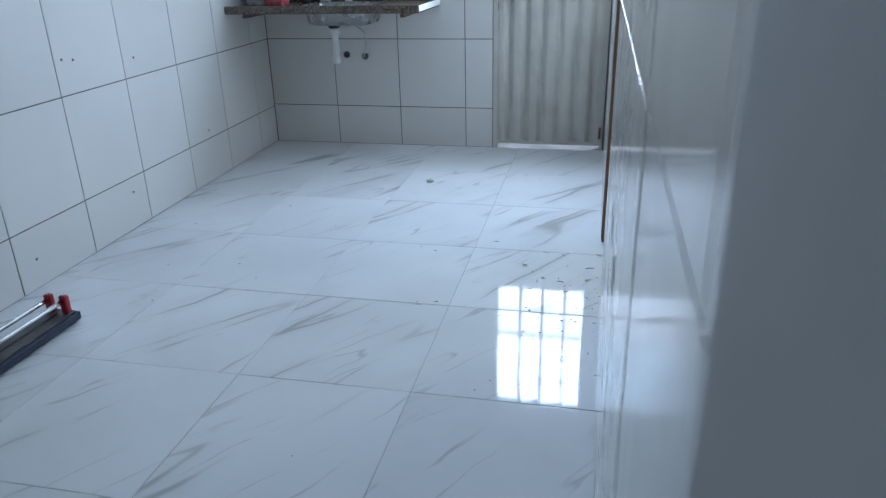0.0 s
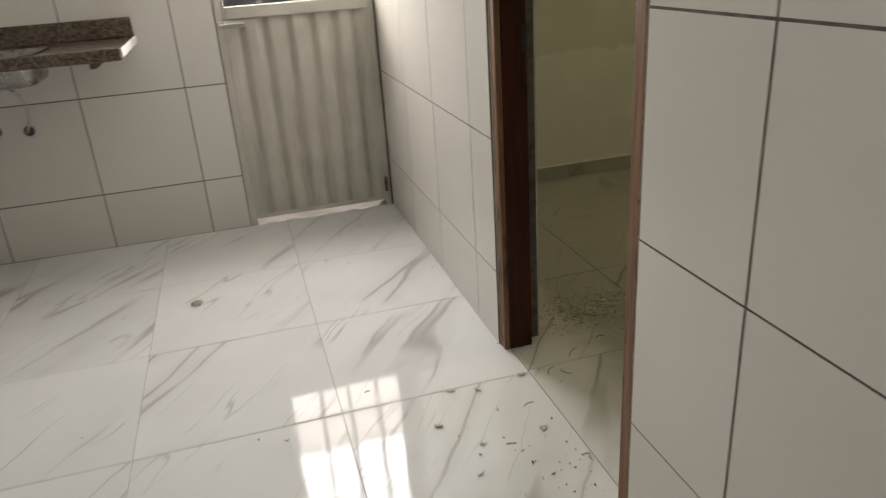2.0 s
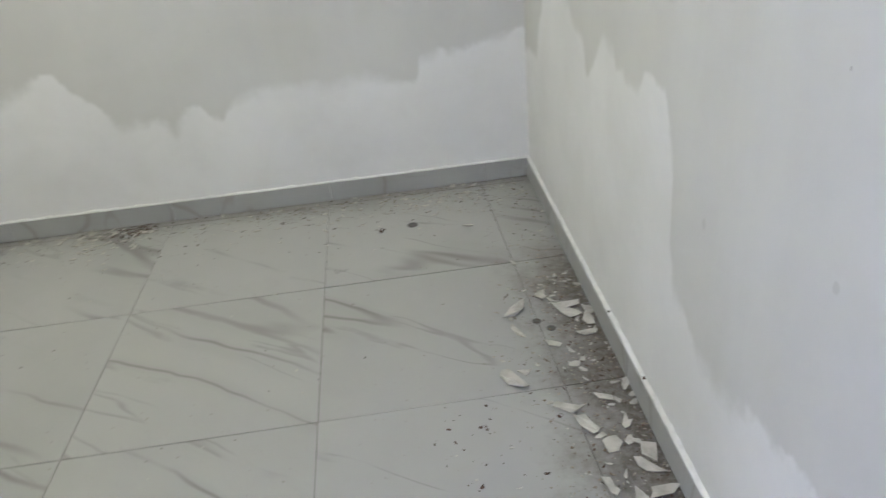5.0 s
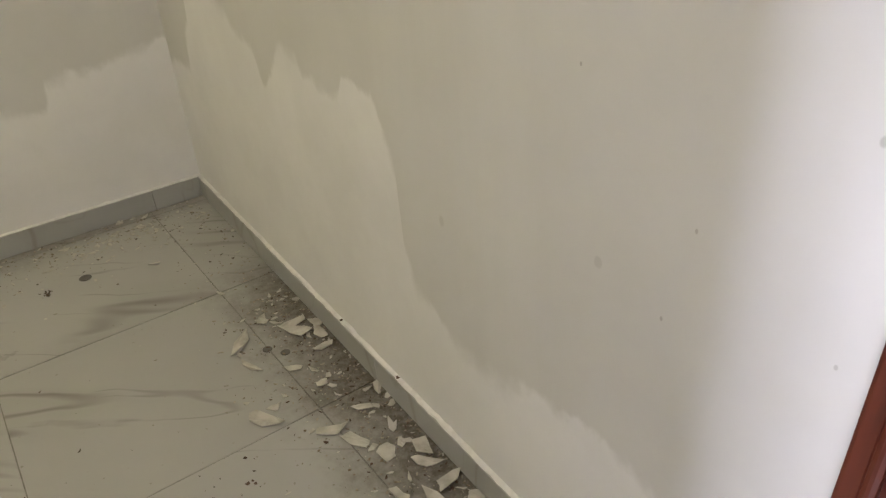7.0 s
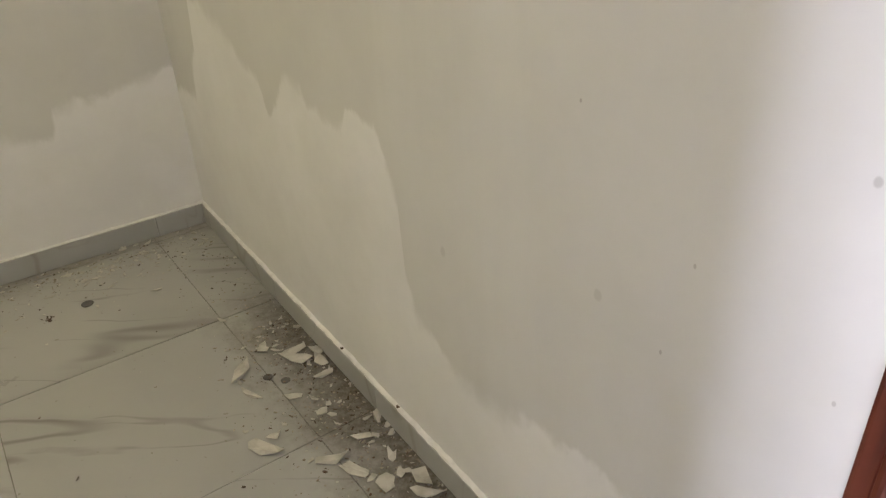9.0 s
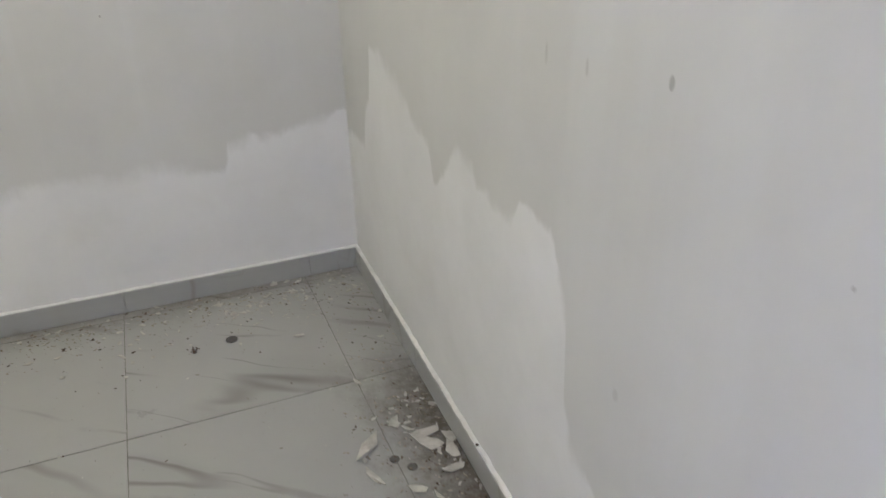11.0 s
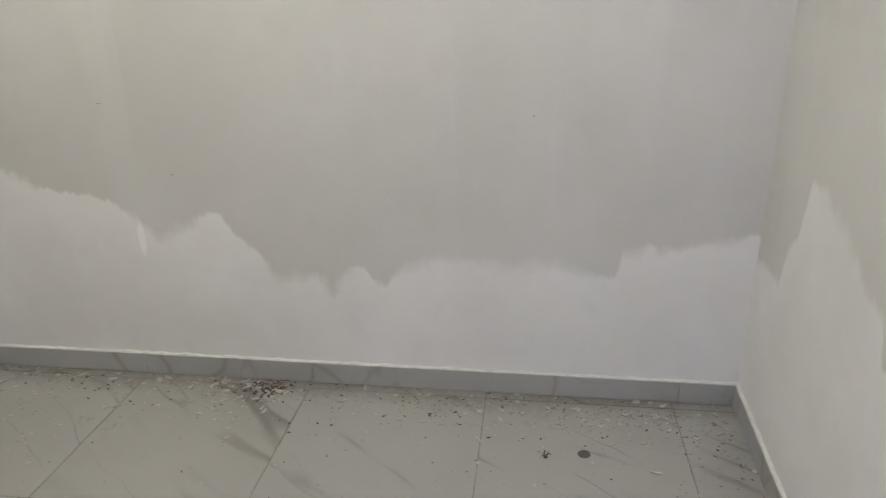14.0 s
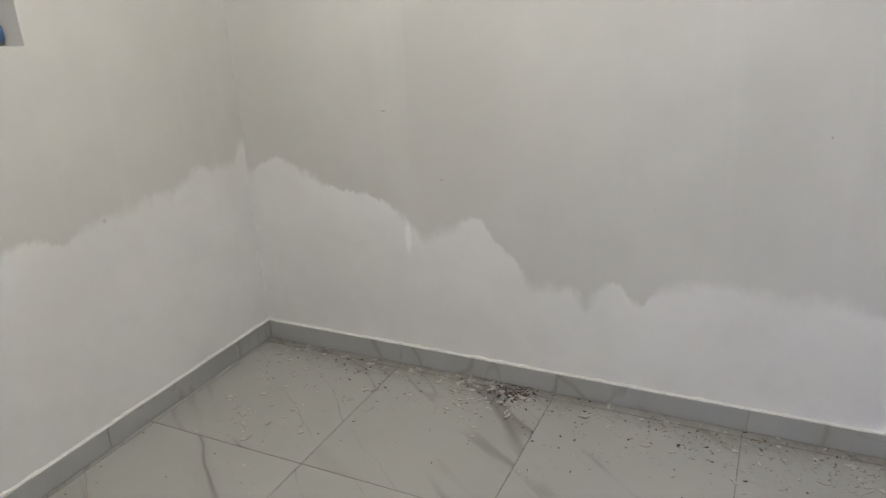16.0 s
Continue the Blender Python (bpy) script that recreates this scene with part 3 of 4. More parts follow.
def bowl(x0, x1, y0, y1, z0, z1, wall=0.004):
    """A pressed rectangular basin with rounded corners."""
    bm, rings = bmesh.new(), []

    def ring(inset, z, r):
        pts = []
        for cx, cy, a0 in ((x1 - r - inset, y1 - r - inset, 0), (x0 + r + inset, y1 - r - inset, 90), (x0 + r + inset, y0 + r + inset, 180), (x1 - r - inset, y0 + r + inset, 270)):
            for k in range(7):
                a = radians(a0 + 15 * k)
                pts.append(bm.verts.new((cx + r * math.cos(a), cy + r * math.sin(a), z)))
        return pts

    for inset, z, r in ((-0.012, z1 + 0.002, 0.06), (0.0, z1 + 0.002, 0.055), (0.006, z1 - 0.01, 0.055), (0.012, z0 + 0.03, 0.055), (0.02, z0 + 0.010, 0.05), (0.045, z0, 0.04)):
        rings.append(ring(inset, z, r))
    for a, b in zip(rings, rings[1:]):
        n = len(a)
        for i in range(n):
            bm.faces.new((a[i], a[(i + 1) % n], b[(i + 1) % n], b[i]))
    bm.faces.new(rings[-1])
    bmesh.ops.solidify(bm, geom=bm.faces[:], thickness=wall)
    return bm


basin = on_counter("basin", bowl(SX0, SX1, SY0, SY1, 0.838, 0.957), M_STEEL, counter, "brushed steel sink bowl", True)
DRX, DRY = -1.69, 4.44


def turned(profile, x, y):
    bm = lathe(profile)
    bmesh.ops.translate(bm, verts=bm.verts, vec=(x, y, 0))
    return bm


on_counter("drain_nut", turned([(0.028, 0.842), (0.036, 0.838), (0.036, 0.818), (0.03, 0.812)], DRX, DRY), M_BLACK, basin, "black drain nut", True)
ribs = [(0.019, 0.811), (0.027, 0.808), (0.027, 0.778)]
for k in range(15):
    ribs += [(0.0185, 0.776 - k * 0.0095), (0.0215, 0.771 - k * 0.0095)]
ribs += [(0.024, 0.632), (0.024, 0.602), (0.018, 0.596)]
on_counter("drain_pipe", turned(ribs, DRX, DRY), M_PVC, basin, "white ribbed plastic drain pipe", True)
for x in (-2.20, -1.20):
    on_counter("bracket", box((x - 0.012, CY0 + 0.06, 0.888), (x + 0.012, NORTH - 0.002, 0.9165), 0.002), M_RUST, counter, "rusty steel bracket")
tap = tagged(empty("tap", (-1.66, 4.66, 0.957)), "white plastic swan-neck tap at the sink", "tap")
part("base", lathe([(0.022, 0.0005), (0.024, 0.01), (0.015, 0.02), (0.013, 0.055)]), M_PVC, tap, smooth=True)
part("spout", tube([(0, 0, 0.05), (0, -0.005, 0.15), (0, -0.06, 0.21), (0, -0.12, 0.19), (0, -0.13, 0.15)], 0.010), M_PVC, tap, smooth=True)
part("handle", box((-0.035, -0.008, 0.056), (0.035, 0.008, 0.068), 0.004), M_PVC, tap)

hose = tagged(part("supply_hose", tube([(-1.60, 4.742, 0.603), (-1.595, 4.70, 0.606), (-1.572, 4.69, 0.67), (-1.578, 4.68, 0.76), (-1.66, 4.65, 0.83), (-1.73, 4.61, 0.905)], 0.0055), M_STEEL, smooth=True),
              "thin grey supply hose hanging under the sink", "hose")
for x, z in ((-1.60, 0.60), (-1.73, 0.61)):
    valve = tagged(empty("water_outlet", (x, NORTH - 0.001, z)), "small dark pipe outlet in the tiled wall", "pipe outlet", "outlets under the sink")
    v = lathe([(0.022, 0.0), (0.022, 0.006), (0.012, 0.012), (0.012, 0.03), (0.006, 0.03)], 16)
    bmesh.ops.rotate(v, verts=v.verts, cent=(0, 0, 0), matrix=Matrix.Rotation(radians(90), 3, "X"))
    part("rosette", v, M_DARKBASE, valve, smooth=True)

# things on the counter
pack = tagged(empty("detergent_pack", (-2.03, 4.38, 0.9575)), "pink and white plastic pack on the counter", "package")


def pillow(sx, sy, sz, seed, crumple):
    bm = bmesh.new()
    bmesh.ops.create_cube(bm, size=1.0)
    bmesh.ops.subdivide_edges(bm, edges=bm.edges[:], cuts=7, use_grid_fill=True)
    for v in bm.verts:
        c = v.co * 2
        f = 1 - 0.16 * (c.x ** 4 + c.y ** 4) * abs(c.z) ** 3 - 0.10 * (c.x * c.y) ** 2
        n = noise.noise_vector(c * 1.7 + Vector((seed, 0, 0))) * crumple
        v.co = Vector((c.x * sx / 2 * f + n.x, c.y * sy / 2 * f + n.y, (c.z + 1) * sz / 2 + (n.z if c.z > -0.9 else 0)))
    return bm


part("wrapper", pillow(0.17, 0.10, 0.22, 3, 0.012), M_PINK, pack, smooth=True)
part("label_panel", box((-0.055, -0.0585, 0.135), (0.055, -0.0535, 0.185), 0.002), M_WHITEBAG, pack, "white printed panel")
tagged(part("plastic_bag", pillow(0.16, 0.16, 0.20, 9, 0.035), M_WHITEBAG, smooth=True), "crumpled white plastic bag on the counter", "bag").location = (-2.19, 4.46, 0.9575)
for x, y, mat_b, h, lab in ((-1.93, 4.60, M_GREEN, 0.19, "dark squat bottle on the counter"), (-1.82, 4.665, M_PVC, 0.17, "white plastic bottle on the counter")):
    bt = tagged(empty("bottle", (x, y, 0.9575)), lab, "bottle")
    part("body", lathe([(0.034, 0.0), (0.037, 0.006), (0.037, h * 0.62), (0.030, h * 0.74), (0.014, h * 0.84), (0.014, h * 0.9)]), mat_b, bt, smooth=True)
    part("cap", lathe([(0.017, h * 0.9), (0.017, h), (0.012, h + 0.003)]), M_BLACK, bt, smooth=True)

# ---- tile cutter on the kitchen floor ----
cutter = tagged(empty("tile_cutter", (-1.95, 1.72, 0.0)), "manual tile cutter with chrome rails and red brackets", "tile cutter")
cb = part("base", box((-0.06, -0.40, 0.008), (0.06, 0.34, 0.040), 0.006), M_NAVY, cutter, "navy painted steel base")
part("bed", box((-0.050, -0.39, 0.0405), (0.050, 0.33, 0.046), 0.002), M_DARKBASE, cb, "dusty dark bed")
part("scoring_ridge", box((-0.004, -0.38, 0.0465), (0.004, 0.29, 0.050), 0.001), M_BLACK, cb)
for x in (-0.032, 0.032):
    part("rail", tube([(x, -0.37, 0.098), (x, 0.30, 0.098)], 0.0085), M_CHROME, cutter, "chrome guide rail", True)
    for y in (-0.375, 0.305):
        br = part("bracket", box((x - 0.016, y - 0.012, 0.0465), (x + 0.016, y + 0.012, 0.118), 0.008, 3), M_RED, cutter, "red end bracket")
        part("bolt", lathe([(0.006, 0.1185), (0.006, 0.122), (0.003, 0.1235)], 10), M_CHROME, br).location = (x, y, 0)
for y in (-0.36, 0.30):
    part("foot", box((-0.05, y - 0.02, 0.0), (0.05, y + 0.02, 0.0078), 0.002), M_BLACK, cutter, "black rubber foot")
carriage = part("carriage", box((-0.05, -0.22, 0.085), (0.05, -0.13, 0.125), 0.006), M_RED, cutter, "red sliding carriage")
part("lever", tube([(0, -0.17, 0.12), (0, -0.25, 0.20), (0, -0.34, 0.27)], 0.010), M_CHROME, carriage, smooth=True)
part("grip", tube([(0, -0.33, 0.262), (0, -0.40, 0.318)], 0.016), M_BLACK, carriage, smooth=True)

# ---- flakes and dirt ----
rng = random.Random(7)


def flake_into(bm, x, y, z, size, r, thick=0.0015, stretch=1.0):
    """One chipped flake of paint: an uneven thin plate, a little curled."""
    n = r.randint(5, 8)
    turn, tilt = r.uniform(0, 6.28), r.uniform(-0.25, 0.25)
    cut = [r.uniform(0.38, 1.0) for _ in range(n)]
    ring = []
    for k in range(n):
        a = 2 * math.pi * k / n + r.uniform(-0.35, 0.35)
        px, py = size * cut[k] * math.cos(a) * stretch, size * cut[k] * math.sin(a) / stretch
        ring.append((x + px * math.cos(turn) - py * math.sin(turn), y + px * math.sin(turn) + py * math.cos(turn), z + abs(px * tilt) + 0.12 * (px * px + py * py) / max(size, 1e-4)))
    lo = [bm.verts.new(p) for p in ring]
    hi = [bm.verts.new((p[0], p[1], p[2] + thick)) for p in ring]
    bm.faces.new(lo[::-1])
    bm.faces.new(hi)
    for k in range(n):
        bm.faces.new((lo[k], lo[(k + 1) % n], hi[(k + 1) % n], hi[k]))


BIG = [(1.48, 2.475, 0.040), (1.39, 2.48, 0.026), (1.20, 2.53, 0.034), (1.225, 2.495, 0.018), (1.08, 2.43, 0.027), (1.02, 2.40, 0.028), (0.95, 2.37, 0.026),
       (0.88, 2.32, 0.034), (1.10, 2.34, 0.022), (1.32, 2.40, 0.022), (1.35, 2.31, 0.025), (0.92, 2.30, 0.028), (1.01, 2.32, 0.02), (0.96, 2.33, 0.018),
       (1.23, 2.37, 0.018), (1.48, 2.32, 0.026), (1.40, 2.29, 0.024), (1.44, 2.33, 0.03), (1.54, 2.38, 0.02), (0.80, 2.36, 0.03), (0.75, 2.30, 0.032), (0.84, 2.41, 0.022), (1.135, 2.282, 0.02), (1.449, 2.269, 0.03), (0.816, 2.316, 0.034), (0.525, 3.172, 0.024), (0.30, 3.20, 0.022), (0.646, 3.296, 0.016)]
for x, y, s in BIG:
    b = bmesh.new()
    flake_into(b, 0, 0, 0, s * 1.12, rng, 0.002, rng.uniform(1.15, 1.7))
    f = tagged(part("paint_flake", b, M_FLAKE), "large curled flake of pale old paint on the floor", "paint flake", "flakes by the skirting")
    f.location = (x, y, 0.001)


def scatter(name, n, place, lo, hi, material, label, seed):
    r, b = random.Random(seed), bmesh.new()
    for _ in range(n):
        x, y = place(r)
        s = lo + (hi - lo) * r.random() ** 2.6
        flake_into(b, x, y, 0.0008, s, r, max(0.0008, s * 0.12), r.uniform(1.0, 1.8))
    return tagged(part(name, b, material), label, "debris", "", "stuff")


def along_south(r):
    x = 0.5 + 1.15 * r.random() if r.random() < 0.88 else 1.6 + 0.7 * r.random()
    return x, south_at(x) + 0.014 + min(abs(r.gauss(0, 0.11)), 0.6)


def along_east(r):
    return EAST - 0.014 - min(abs(r.gauss(0, 0.14)), 0.7), SOUTH + 0.05 + 2.4 * r.random()


def heap(cx, cy, sx, sy):
    return lambda r: (cx + r.gauss(0, sx), min(cy + r.gauss(0, sy), NORTH - 0.03))


def whole(r):
    return 0.2 + 2.1 * r.random(), SOUTH + 0.1 + 2.4 * r.random()


scatter("paint_chips", 170, along_south, 0.002, 0.015, M_FLAKE, "scattered pale paint chips along the skirting", 11)
scatter("dirt_crumbs", 1300, along_south, 0.001, 0.0055, M_CRUMB, "brown dirt crumbs along the skirting", 12)
scatter("paint_chips", 300, along_east, 0.003, 0.018, M_FLAKE, "scattered pale paint chips below the far wall", 13)
scatter("dirt_crumbs", 520, along_east, 0.001, 0.005, M_CRUMB, "brown dirt crumbs below the far wall", 14)
scatter("rubble_heap", 190, heap(0.42, 3.29, 0.12, 0.06), 0.003, 0.019, M_FLAKE, "swept heap of plaster chips inside the doorway", 15)
scatter("rubble_crumbs", 1100, heap(0.40, 3.28, 0.15, 0.075), 0.001, 0.006, M_CRUMB, "brown plaster crumbs inside the doorway", 16)
scatter("dark_heap", 300, heap(2.325, 3.70, 0.026, 0.042), 0.002, 0.008, M_DARKBIT, "small heap of dark red-brown dirt", 17)
scatter("paint_chips", 70, heap(2.27, 3.80, 0.05, 0.09), 0.003, 0.016, M_FLAKE, "pale chips beside the dark heap", 18)
scatter("paint_chips", 60, heap(2.0, 4.45, 0.12, 0.12), 0.004, 0.016, M_FLAKE, "pale chips in the room's corner", 19)
scatter("paint_chips", 120, whole, 0.002, 0.008, M_FLAKE, "stray pale chips over the floor", 20)
scatter("dirt_crumbs", 260, whole, 0.001, 0.005, M_DARKBIT, "stray dark crumbs over the floor", 21)
scatter("dirt_crumbs", 70, lambda r: (-abs(r.gauss(0.03, 0.14)), 2.42 + r.gauss(0, 0.16)), 0.0015, 0.008, M_DARKBIT, "dark crumbs on the kitchen floor by the doorway", 22)
scatter("paint_chips", 16, lambda r: (-0.12 + r.gauss(0, 0.12), 2.75 + r.gauss(0, 0.2)), 0.004, 0.018, M_FLAKE, "pale chips on the kitchen floor by the doorway", 23)
scatter("dirt_crumbs", 40, lambda r: (-2.0 + 1.9 * r.random(), 0.9 + 3.6 * r.random()), 0.001, 0.006, M_DARKBIT, "stray crumbs on the kitchen floor", 24)
scatter("dirt_crumbs", 420, along_south, 0.001, 0.006, M_DARKBIT, "dark specks of dirt along the skirting", 25)
scatter("dirt_crumbs", 330, along_east, 0.001, 0.007, M_DARKBIT, "dark specks of dirt below the far wall", 26)
scatter("paint_chips", 90, heap(2.25, 2.55, 0.06, 0.14), 0.003, 0.014, M_FLAKE, "pale chips in the corner by the patched walls", 27)
scatter("dirt_crumbs", 14, heap(2.076, 2.808, 0.008, 0.008), 0.003, 0.009, M_DARKBIT, "little brown clot of dirt", 28)
scatter("dirt_crumbs", 160, heap(2.30, 2.62, 0.05, 0.16), 0.001, 0.007, M_CRUMB, "brown crumbs in the corner", 29)
scatter("dirt_crumbs", 150, heap(2.30, 3.15, 0.04, 0.12), 0.001, 0.006, M_CRUMB, "brown crumbs below the far wall", 30)
scatter("dirt_crumbs", 26, heap(1.0, 2.65, 0.09, 0.05), 0.002, 0.008, M_DARKBIT, "brown dirt spots on a tile", 31)
for x, y, s in ((2.09, 2.70, 0.018), (1.43, 2.42, 0.012), (1.39, 2.39, 0.012)):
    b = lathe([(s, 0.0), (s, 0.0008), (s * 0.8, 0.0012)], 14)
    tagged(part("grey_spot", b, M_DARKBASE), "flat round dark grey blob on the floor", "spot", "grey spots on the floor").location = (x, y, 0.0004)

# shards and twigs of dirt dropped about the doorway, and chips stuck on the painted skirting line
def shard(x, y, length, bend, turn, z=0.0):
    c, s = math.cos(turn), math.sin(turn)
    bend *= 0.5
    line = [(x + c * u * length - s * v * bend, y + s * u * length + c * v * bend, z + 0.0012) for u, v in ((-0.5, 0.0), (-0.15, 0.8), (0.2, 0.5), (0.5, -0.4))]
    b = tube(line, 0.0010, 6)
    tagged(part("shard", b, M_DARKBIT), "thin curled dark shard of dirt on the floor", "shard", "shards by the doorway")


for args in ((-0.041, 2.828, 0.035, 0.012, 0.3), (-0.155, 2.68, 0.028, 0.004, -0.2), (0.009, 2.571, 0.022, 0.006, 0.1), (-0.219, 2.196, 0.016, 0.005, 1.2), (-0.03, 2.136, 0.014, 0.004, 1.4),
             (-0.675, 2.39, 0.02, 0.006, 0.2), (-0.613, 2.422, 0.018, 0.006, 0.7), (-0.47, 3.066, 0.02, 0.01, 0.5), (0.09, 2.965, 0.05, 0.018, 0.9), (0.13, 2.94, 0.04, 0.012, 2.3),
             (0.199, 3.039, 0.06, 0.012, 0.8), (0.325, 3.093, 0.03, 0.012, 0.2)):
    shard(*args)
tagged(part("dirt_lump", lathe([(0.02, 0.0), (0.024, 0.004), (0.013, 0.010), (0.004, 0.011)], 9), M_CRUMB), "small brown lump of dirt on the kitchen floor", "lump").location = (-0.983, 3.929, 0.0)
for x in (1.318, 1.055):
    b = bmesh.new()
    flake_into(b, 0, 0, 0, 0.006, rng, 0.002)
    tagged(part("dark_chip", b, M_DARKBIT), "dark chip stuck on the painted skirting line", "chip", "chips on the skirting").location = (x, south_at(x) + 0.008, 0.0785)

# dried mortar smears on the tiled partition
for y0, z0, y1, z1 in ((1.565, 0.715, 1.535, 0.655), (1.295, 0.705, 1.25, 0.66)):
    b, r = bmesh.new(), random.Random(int(y0 * 100))
    for k in range(9):
        s = k / 8
        flake_into(b, 0, 0, 0, 0.026 * (1 - 0.6 * s), r, 0.0006)
        b.verts.ensure_lookup_table()
        new_v = [v for v in b.verts if not v.tag]
        for v in new_v:
            v.tag = True
            v.co = Vector((-0.0006 - 0.25 * v.co.z, y0 + (y1 - y0) * s + v.co.x, z0 - 0.005 + (z1 - z0 - 0.01) * s + v.co.y))
    tagged(part("mortar_smear", b, M_MORTAR), "dried grey mortar smear on a wall tile", "smear", "smears on the tiles")

# old screw holes and specks on the long tiled wall
for u, z in ((-2.55, 0.98), (-2.62, 0.78), (-2.72, 0.79), (-2.05, 0.86), (-1.98, 0.85), (-1.55, 0.80), (-2.45, 0.12), (-1.75, 0.18), (-0.95, 0.30)):
    sp = lathe([(0.006, 0.0), (0.006, 0.0015), (0.003, 0.002)], 8)
    o = tagged(part("screw_hole", sp, M_DARKBASE), "small dark screw hole in a white wall tile", "screw hole", "holes in the tiles")
    o.matrix_world = wall_west.matrix_basis @ pose(0.0006, u, z, 0, 90, 0)

# ---- tiles, pieces of walls and floors ----
CACHE = {}


def tile_mesh(w, h, d, chamfer, material):
    key = (round(w, 3), round(h, 3), d, material.name)
    if key not in CACHE:
        c = chamfer
        v = [(0, 0, 0), (w, 0, 0), (w, h, 0), (0, h, 0), (0, 0, d - c), (w, 0, d - c), (w, h, d - c), (0, h, d - c), (c, c, d), (w - c, c, d), (w - c, h - c, d), (c, h - c, d)]
        f = [(3, 2, 1, 0), (8, 9, 10, 11)]
        for a in (0, 4):
            f += [(a + i, a + (i + 1) % 4, a + 4 + (i + 1) % 4, a + 4 + i) for i in range(4)]
        me = bpy.data.meshes.new("tile")
        me.from_pydata(v, [], f)
        me.materials.append(material)
        CACHE[key] = me
    return CACHE[key]


def cuts(lo, hi, line, pitch):
    first = line + math.ceil((lo - line) / pitch + 1e-6) * pitch
    c = [lo]
    while first < hi - 0.012:
        if first - c[-1] > 0.03:
            c.append(first)
        first += pitch
    return c + [hi]


def lay(parent, m, us, vs, gap, d, chamfer, material, keep=None):
    """Tiles over a grid in the plane that m sets; u along its x, v along its y, fronts towards its z."""
    r = random.Random(len(us) * 31 + len(vs))
    for a, b in zip(us, us[1:]):
        for e, f in zip(vs, vs[1:]):
            if keep and not keep((a + b) / 2, (e + f) / 2):
                continue
            ob = new("tile", tile_mesh(b - a - gap, f - e - gap, d, chamfer, material))
            ob.parent = parent
            ob.matrix_parent_inverse = parent.matrix_world.inverted()
            ob.matrix_basis = m @ pose(a + gap / 2, e + gap / 2, r.uniform(-0.0003, 0.0003), r.uniform(-0.06, 0.06), r.uniform(-0.06, 0.06))


bpy.context.view_layer.update()
ROWS = cuts(0.0, H, 0.265, 0.447)
X_IN = Matrix(((0, 0, -1, 0), (-1, 0, 0, 0), (0, 1, 0, 0), (0, 0, 0, 1)))      # faces -x, u runs to -y
WALL_E = Matrix.Translation((TD, 0, 0)) @ X_IN
lay(wall_partition, WALL_E, cuts(-DOOR_A, -0.25, -2.04, 0.436), cuts(0.0, H, 0.252, 0.4285), 0.0052, TD, 0.0004, M_TILE)
lay(wall_partition, WALL_E, cuts(-NORTH, -DOOR_B, -3.377, 0.44), cuts(0.0, H, 0.261, 0.434), 0.0052, TD, 0.0004, M_TILE)
lay(wall_partition, WALL_E, cuts(-DOOR_B, -DOOR_A, -2.9, 0.45), [DOOR_H, H], 0.0035, TD, 0.001, M_TILE)
WALL_N = Matrix.Translation((0, NORTH + TD, 0)) @ Matrix(((1, 0, 0, 0), (0, 0, -1, 0), (0, 1, 0, 0), (0, 0, 0, 1)))
lay(wall_north, WALL_N, cuts(-2.298, DX0, -0.918, 0.453), ROWS, 0.0052, TD, 0.0004, M_TILE)
lay(wall_north, WALL_N, cuts(DX0, DX1, -0.918, 0.453), [DTOP, H], 0.0035, TD, 0.001, M_TILE)
WALL_W = wall_west.matrix_world @ Matrix.Translation((-TD, 0, 0)) @ Matrix(((0, 0, 1, 0), (1, 0, 0, 0), (0, 1, 0, 0), (0, 0, 0, 1)))
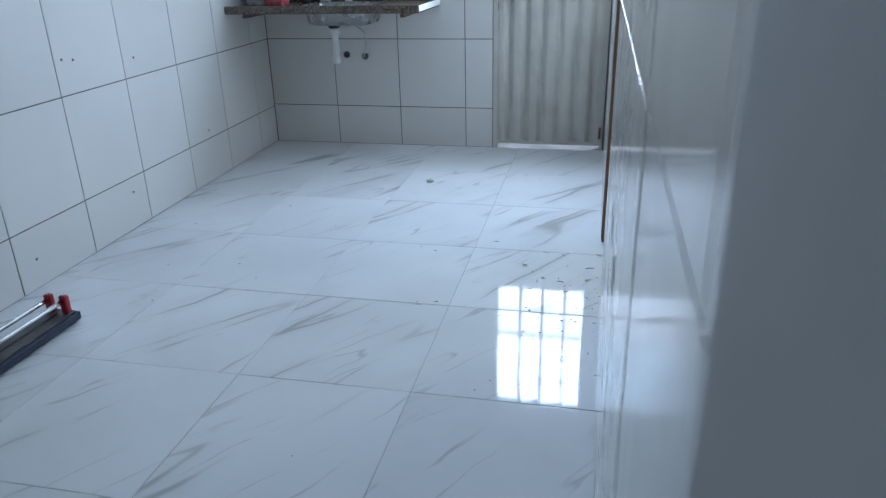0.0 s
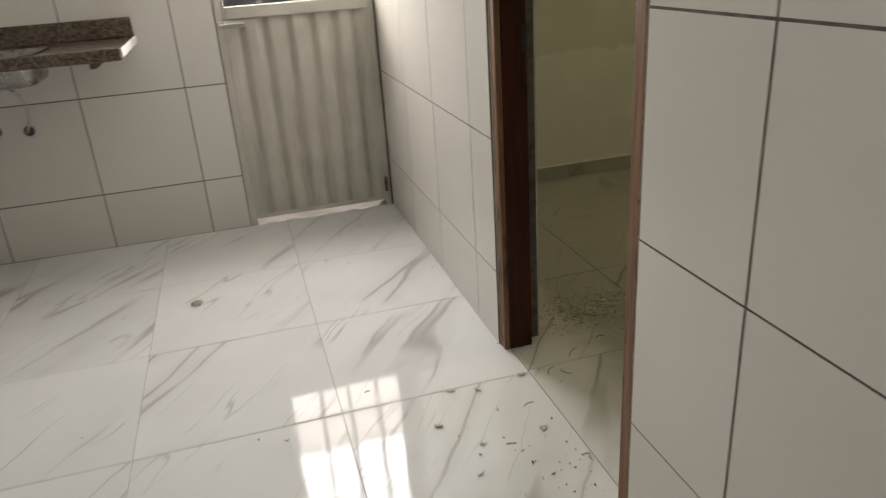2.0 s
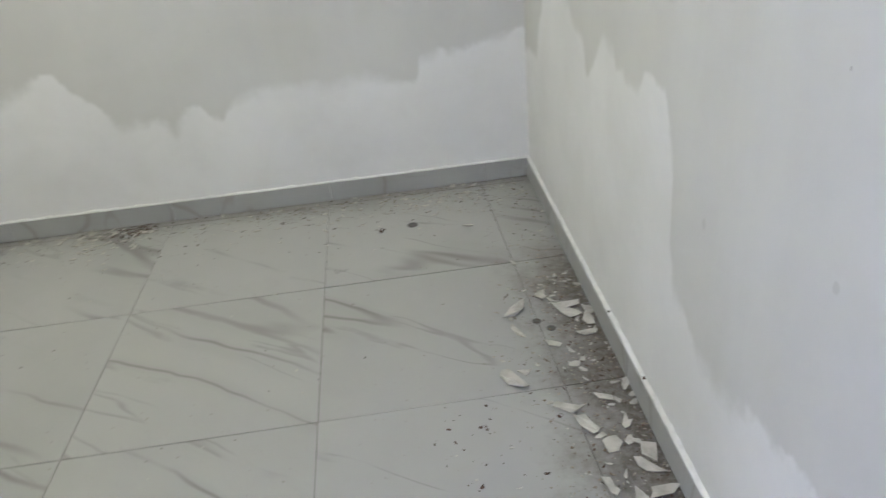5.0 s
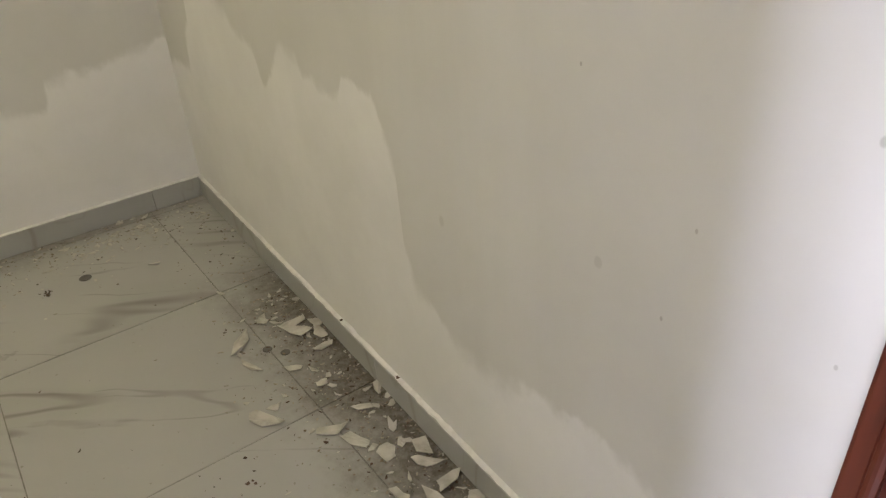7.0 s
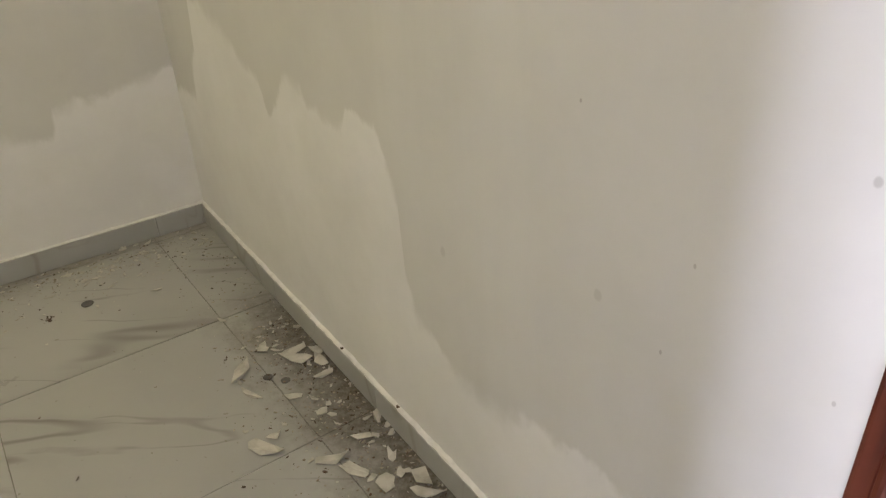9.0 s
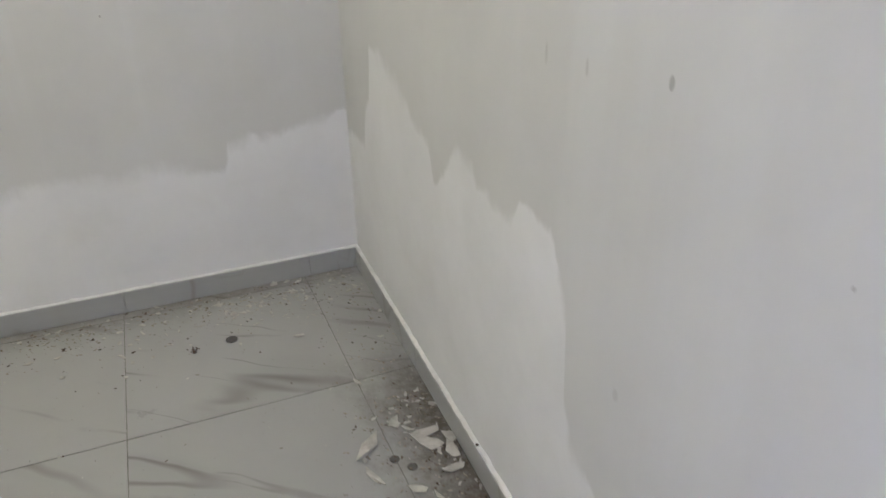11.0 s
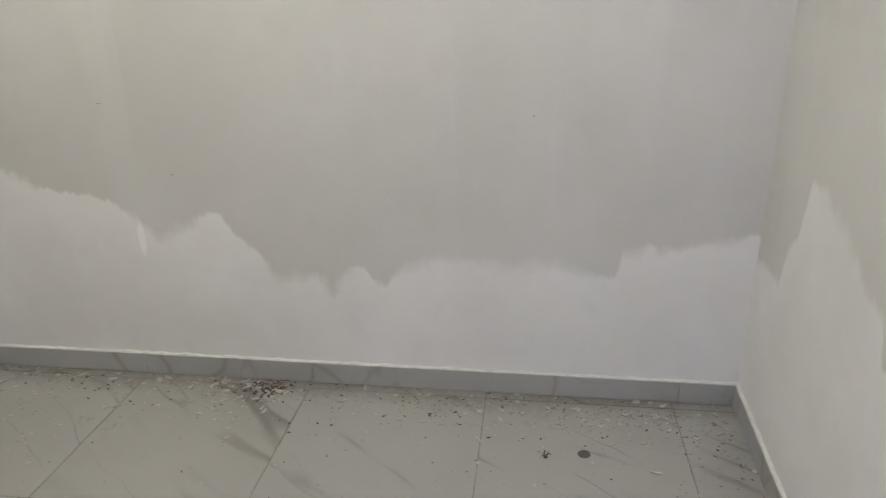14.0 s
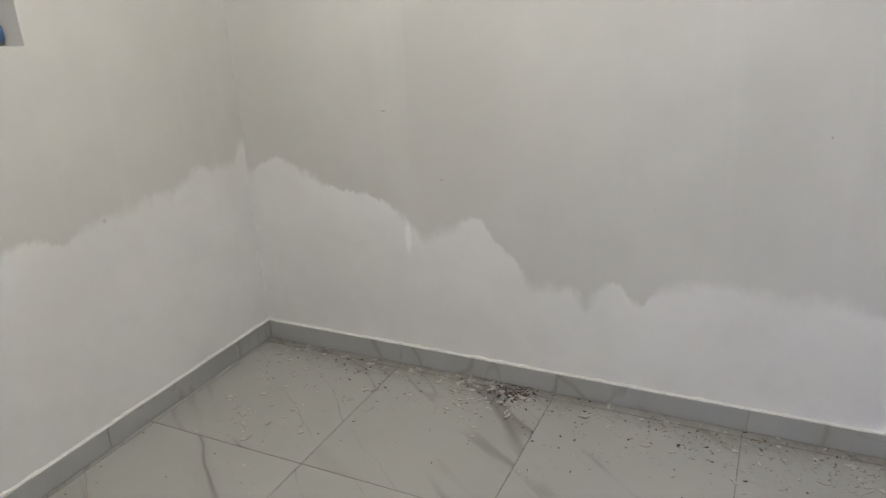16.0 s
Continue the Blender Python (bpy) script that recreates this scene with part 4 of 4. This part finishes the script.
lay(wall_west, WALL_W, cuts(-6.3, 0.0, -0.72, 0.459), cuts(0.0, H, 0.252, 0.459), 0.0052, TD, 0.0004, M_TILE)
FLAT = Matrix.Translation((0, 0, -0.006))
lay(floor_kitchen, FLAT, cuts(-2.56, 0.0, -0.558, 0.576)[:-1] + [0.026], cuts(BACK, NORTH + 0.01, 2.985, 0.584), 0.0022, 0.006, 0.0005, M_FLOOR)
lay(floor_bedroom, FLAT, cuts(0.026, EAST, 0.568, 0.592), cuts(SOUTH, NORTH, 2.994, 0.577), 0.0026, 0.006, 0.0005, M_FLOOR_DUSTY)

SK, SD = 0.074, 0.011


def skirting(name, m, length, line):
    s = structure(name, box((0, 0, 0), (length, 0.004, SK - 0.002)), M_FLOOR_GROUT, "grey marble-look tile skirting along the wall")
    s.matrix_world = m
    bpy.context.view_layer.update()
    turn = m @ Matrix(((1, 0, 0, 0), (0, 0, 1, 0.0045), (0, 1, 0, 0), (0, 0, 0, 1)))
    lay(s, turn, cuts(0.0, length, line, 0.584), [0.0, SK], 0.003, SD - 0.004, 0.001, M_SKIRT)
    bm, n, r = bmesh.new(), int(length / 0.02), random.Random(len(name))
    prev = None
    for i in range(n + 1):
        x, w, h = length * i / n, SD + r.uniform(-0.002, 0.0015), 0.003 + r.random() ** 3 * 0.006
        q = [bm.verts.new(p) for p in ((x, 0.0003, SK + 0.0005), (x, w, SK + 0.0005), (x, w * 0.8, SK + h * 0.7), (x, 0.0003, SK + h))]
        if prev:
            for k in range(4):
                bm.faces.new((prev[k], prev[(k + 1) % 4], q[(k + 1) % 4], q[k]))
        else:
            bm.faces.new(q)
        prev = q
    bm.faces.new(prev)
    part("caulk", bm, M_CAULK, s, "uneven white paint line on the skirting")
    return s


skirting("baseboard_east", pose(EAST, SOUTH, 0, 0, 0, 90), NORTH - SOUTH, 0.176)
skirting("baseboard_south", pose(THICK + 0.02, south_at(THICK + 0.02), 0, 0, 0, SKEW), EAST - SD - THICK - 0.02, 0.41)
skirting("baseboard_north", pose(EAST - SD, NORTH, 0, 0, 0, 180), EAST - SD - THICK - 0.02, 0.2)
